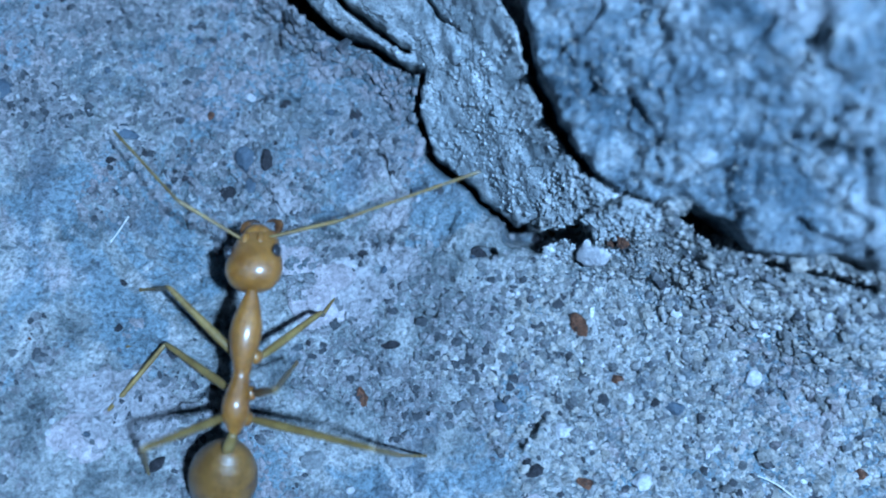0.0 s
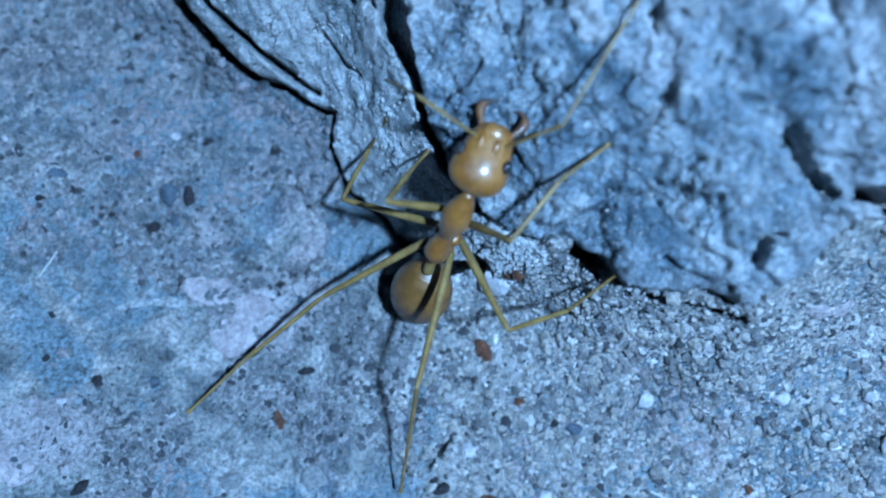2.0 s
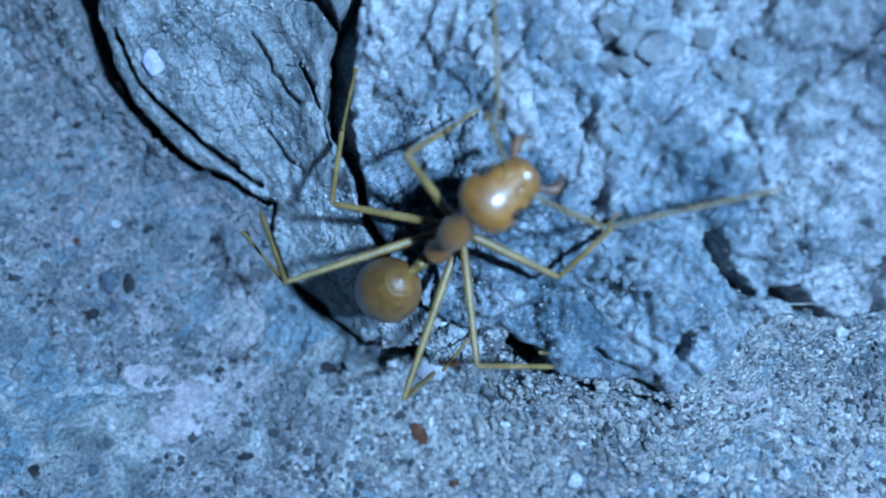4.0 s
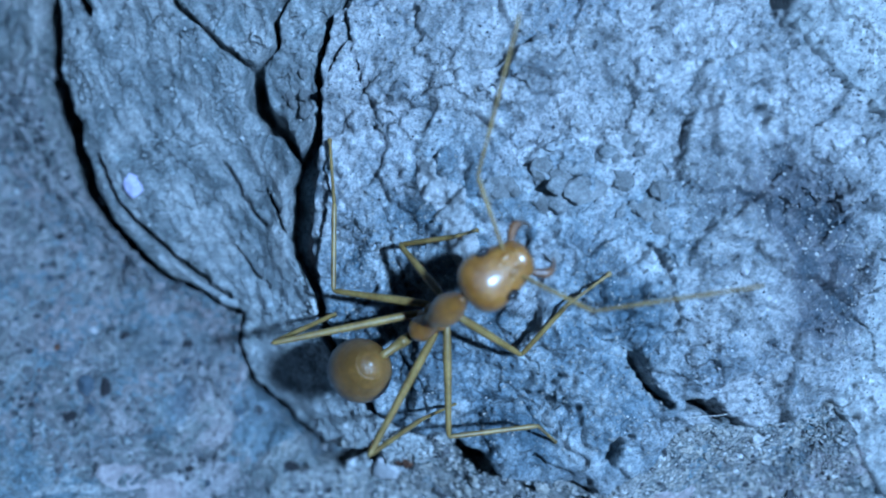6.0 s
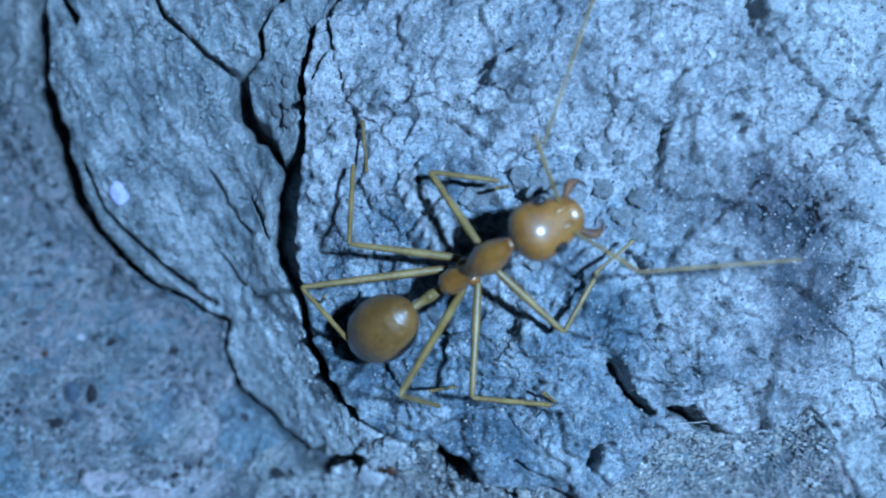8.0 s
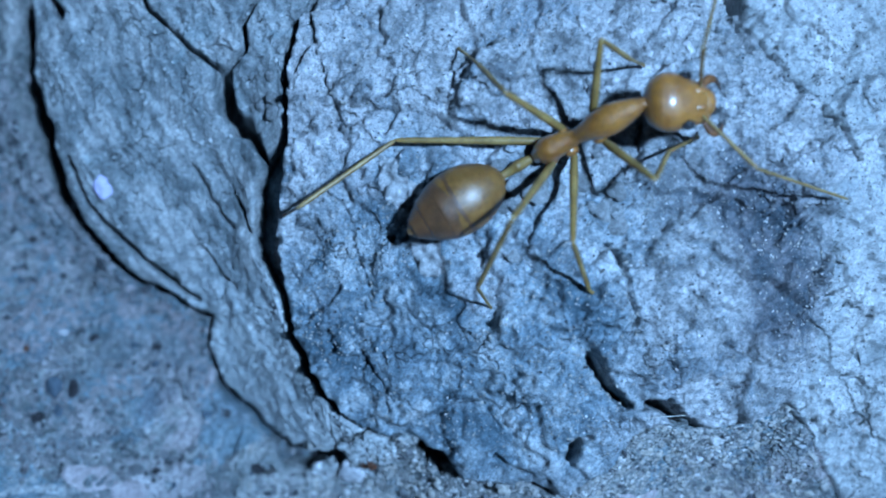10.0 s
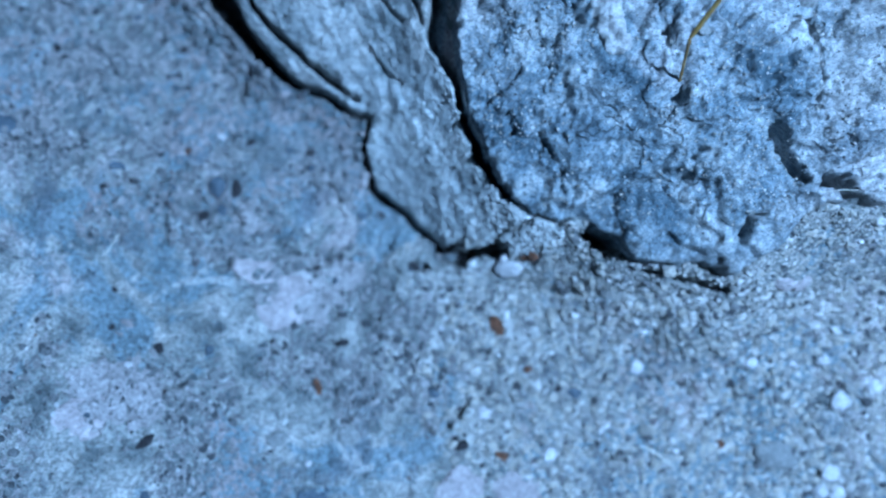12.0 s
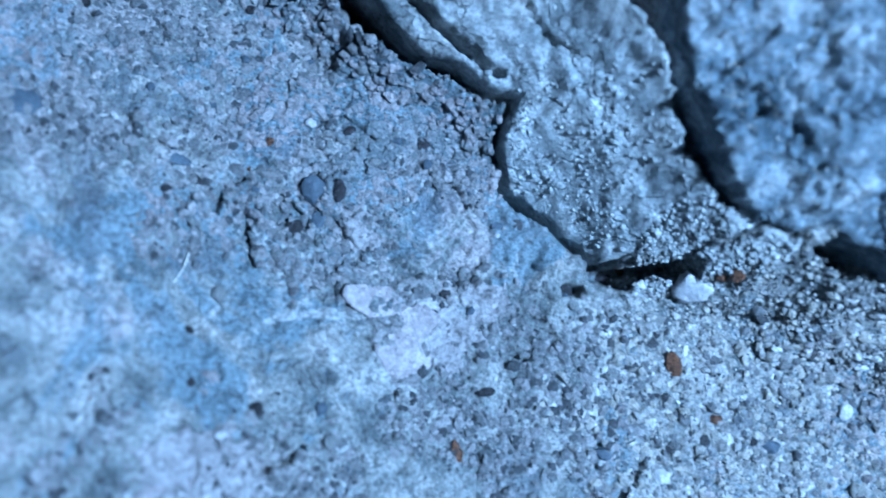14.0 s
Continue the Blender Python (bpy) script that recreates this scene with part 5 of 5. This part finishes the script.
        (9.2, (3.52, 6.34, 11.77), (2.97, 5.06, 9.40), (3.49, 4.54, 7.44)),
        (10.5, (3.52, 6.34, 11.77), (2.97, 5.06, 9.40), (3.49, 4.54, 7.44)),
        (10.75, (4.07, 6.79, 11.87), (3.09, 5.16, 9.40), (3.49, 4.54, 7.44)),
        (11.3, (4.07, 6.79, 11.87), (3.09, 5.16, 9.40), (3.49, 4.54, 7.44)),
        (14.0, (4.07, 6.79, 11.87), (3.09, 5.16, 9.40), (3.49, 4.54, 7.44)),
    ],
}
FEELERS = {  # seconds, elbow, tip
    "L": [
        (0.0, (-9.26, 1.32, 5.76), (-11.49, 2.96, 3.97)),
        (0.5, (-6.16, 0.70, 7.47), (-7.28, 1.73, 4.55)),
        (1.0, (-4.80, -0.16, 6.12), (-5.64, 1.16, 3.22)),
        (1.5, (-2.51, 2.42, 6.67), (-3.71, 3.66, 3.85)),
        (2.0, (-1.49, 4.36, 7.77), (-2.63, 5.02, 4.75)),
        (2.5, (-0.05, 4.74, 6.93), (0.99, 7.72, 7.89)),
        (2.8, (-0.05, 4.74, 6.93), (0.99, 7.72, 7.89)),
        (4.7, (1.53, 5.95, 13.02), (1.21, 8.13, 10.57)),
        (5.2, (1.53, 5.95, 13.02), (1.21, 8.13, 10.57)),
        (5.6, (1.94, 7.30, 11.44), (2.72, 10.35, 12.42)),
        (7.3, (1.94, 7.30, 11.44), (2.72, 10.35, 12.42)),
        (9.2, (7.18, 9.71, 12.56), (8.25, 11.92, 10.36)),
        (10.5, (7.18, 9.71, 12.56), (8.25, 11.92, 10.36)),
        (10.75, (8.13, 10.51, 12.81), (9.20, 12.72, 10.61)),
        (11.3, (8.13, 10.51, 12.81), (9.20, 12.72, 10.61)),
        (14.0, (8.13, 10.51, 12.81), (9.20, 12.72, 10.61)),
    ],
    "R": [
        (0.0, (-5.97, 0.87, 5.01), (-2.86, 1.94, 4.86)),
        (0.5, (-3.90, -0.77, 6.03), (-0.66, -1.19, 5.61)),
        (1.0, (-1.66, -1.41, 5.50), (-0.41, -2.53, 2.66)),
        (1.5, (-0.03, 1.48, 5.72), (2.00, 3.82, 6.85)),
        (2.0, (1.42, 3.74, 8.05), (3.12, 6.56, 7.86)),
        (2.5, (1.47, 2.22, 6.71), (4.44, 3.16, 7.81)),
        (2.8, (1.47, 2.22, 6.71), (4.44, 3.16, 7.81)),
        (4.7, (3.85, 4.39, 11.78), (7.06, 4.95, 12.34)),
        (5.2, (3.85, 4.39, 11.78), (7.06, 4.95, 12.34)),
        (5.6, (4.21, 4.61, 11.49), (7.29, 5.09, 12.56)),
        (7.3, (4.21, 4.61, 11.49), (7.29, 5.09, 12.56)),
        (9.2, (8.63, 7.55, 11.13), (11.35, 7.12, 9.31)),
        (10.5, (8.63, 7.55, 11.13), (11.35, 7.12, 9.31)),
        (10.75, (9.58, 8.35, 11.38), (12.30, 7.92, 9.56)),
        (11.3, (9.58, 8.35, 11.38), (12.30, 7.92, 9.56)),
        (14.0, (9.58, 8.35, 11.38), (12.30, 7.92, 9.56)),
    ],
}


def gentle(rows):
    """The same rows, with turns of over sixty degrees cut into shorter ones."""
    out = [rows[0]]
    for (t0, a), (t1, b) in zip(rows, rows[1:]):
        qa, qb = a.to_quaternion(), b.to_quaternion()
        qb.make_compatible(qa)
        cuts = int(qa.rotation_difference(qb).angle % (2 * math.pi) / radians(60)) + 1
        cuts = min(cuts, 4)
        for k in range(1, cuts):
            m = qa.slerp(qb, k / cuts).to_matrix().to_4x4()
            m.translation = a.translation.lerp(b.translation, k / cuts)
            out.append((t0 + (t1 - t0) * k / cuts, m))
        out.append((t1, b))
    return out


def motions():
    """The ant walks in from the soil, climbs on the bark, pauses, and moves on to the middle of the plate."""
    parts = build_ant()
    bodies = [pose(*(v * MM for v in place), *turn) for _, place, turn in BODY]
    times = [row[0] for row in BODY]
    back = [m.inverted() for m in bodies]
    walk(parts["ant"], list(zip(times, bodies)))
    at = lambda m, p: (m @ (Vector(p) * MM)) / MM
    heads = [aim(at(m, NECK), jaws) for m, (_, jaws, _, _) in zip(bodies, NOD)]
    walk(parts["head"], [(t, b @ h) for t, b, h in zip(times, back, heads)])
    rears = [aim(middle, tail) for _, _, middle, tail in NOD]
    walk(parts["gaster"], [(t, b @ r) for t, b, r in zip(times, back, rears)])
    walk(parts["petiole"], [(t, b @ aim(at(m, WAIST), at(r, (-1.0, 0, 0)))) for t, b, m, r in zip(times, back, bodies, rears)])
    for key, rows in STEPS.items():
        s, kind = (1 if key[0] == "L" else -1), key[1]
        hip = (HIP[kind][0], HIP[kind][1] * s, HIP[kind][2])
        thigh, shin, foot = [], [], []
        for (t, knee, ankle, toe), m, b in zip(rows, bodies, back):
            upper = aim(at(m, hip), knee)
            joint = at(upper, (FEMUR[kind], 0, 0))
            lower = aim(joint, ankle)
            heel = at(lower, (TIBIA[kind], 0, 0))
            thigh.append((t, b @ upper))
            shin.append((t, upper.inverted() @ lower))
            foot.append((t, upper.inverted() @ aim(heel, toe)))
        walk(parts[key], gentle(thigh))
        walk(parts[key + "t"], gentle(shin))
        walk(parts[key + "f"], gentle(foot))
    for side, rows in FEELERS.items():
        s = 1 if side == "L" else -1
        first, second = [], []
        for (t, elbow, tip), h in zip(rows, heads):
            upper = aim(at(h, (1.2, 0.30 * s, 0.18)), elbow)
            first.append((t, h.inverted() @ upper))
            second.append((t, h.inverted() @ aim(at(upper, (SCAPE, 0, 0)), tip)))
        hinge = pose(1.40 * MM, 0.34 * s * MM, -0.14 * MM)
        shut = hinge @ pose(0, 0, 0, 0, 0, -34 * s) @ hinge.inverted()
        for bit in ("jaw", "tip"):
            walk(parts[bit + side], [(0.0, shut), (1.5, shut), (2.5, Matrix.Identity(4)), (14.0, Matrix.Identity(4))])
        walk(parts["scape" + side], gentle(first))
        walk(parts["lash" + side], gentle(second))


motions()
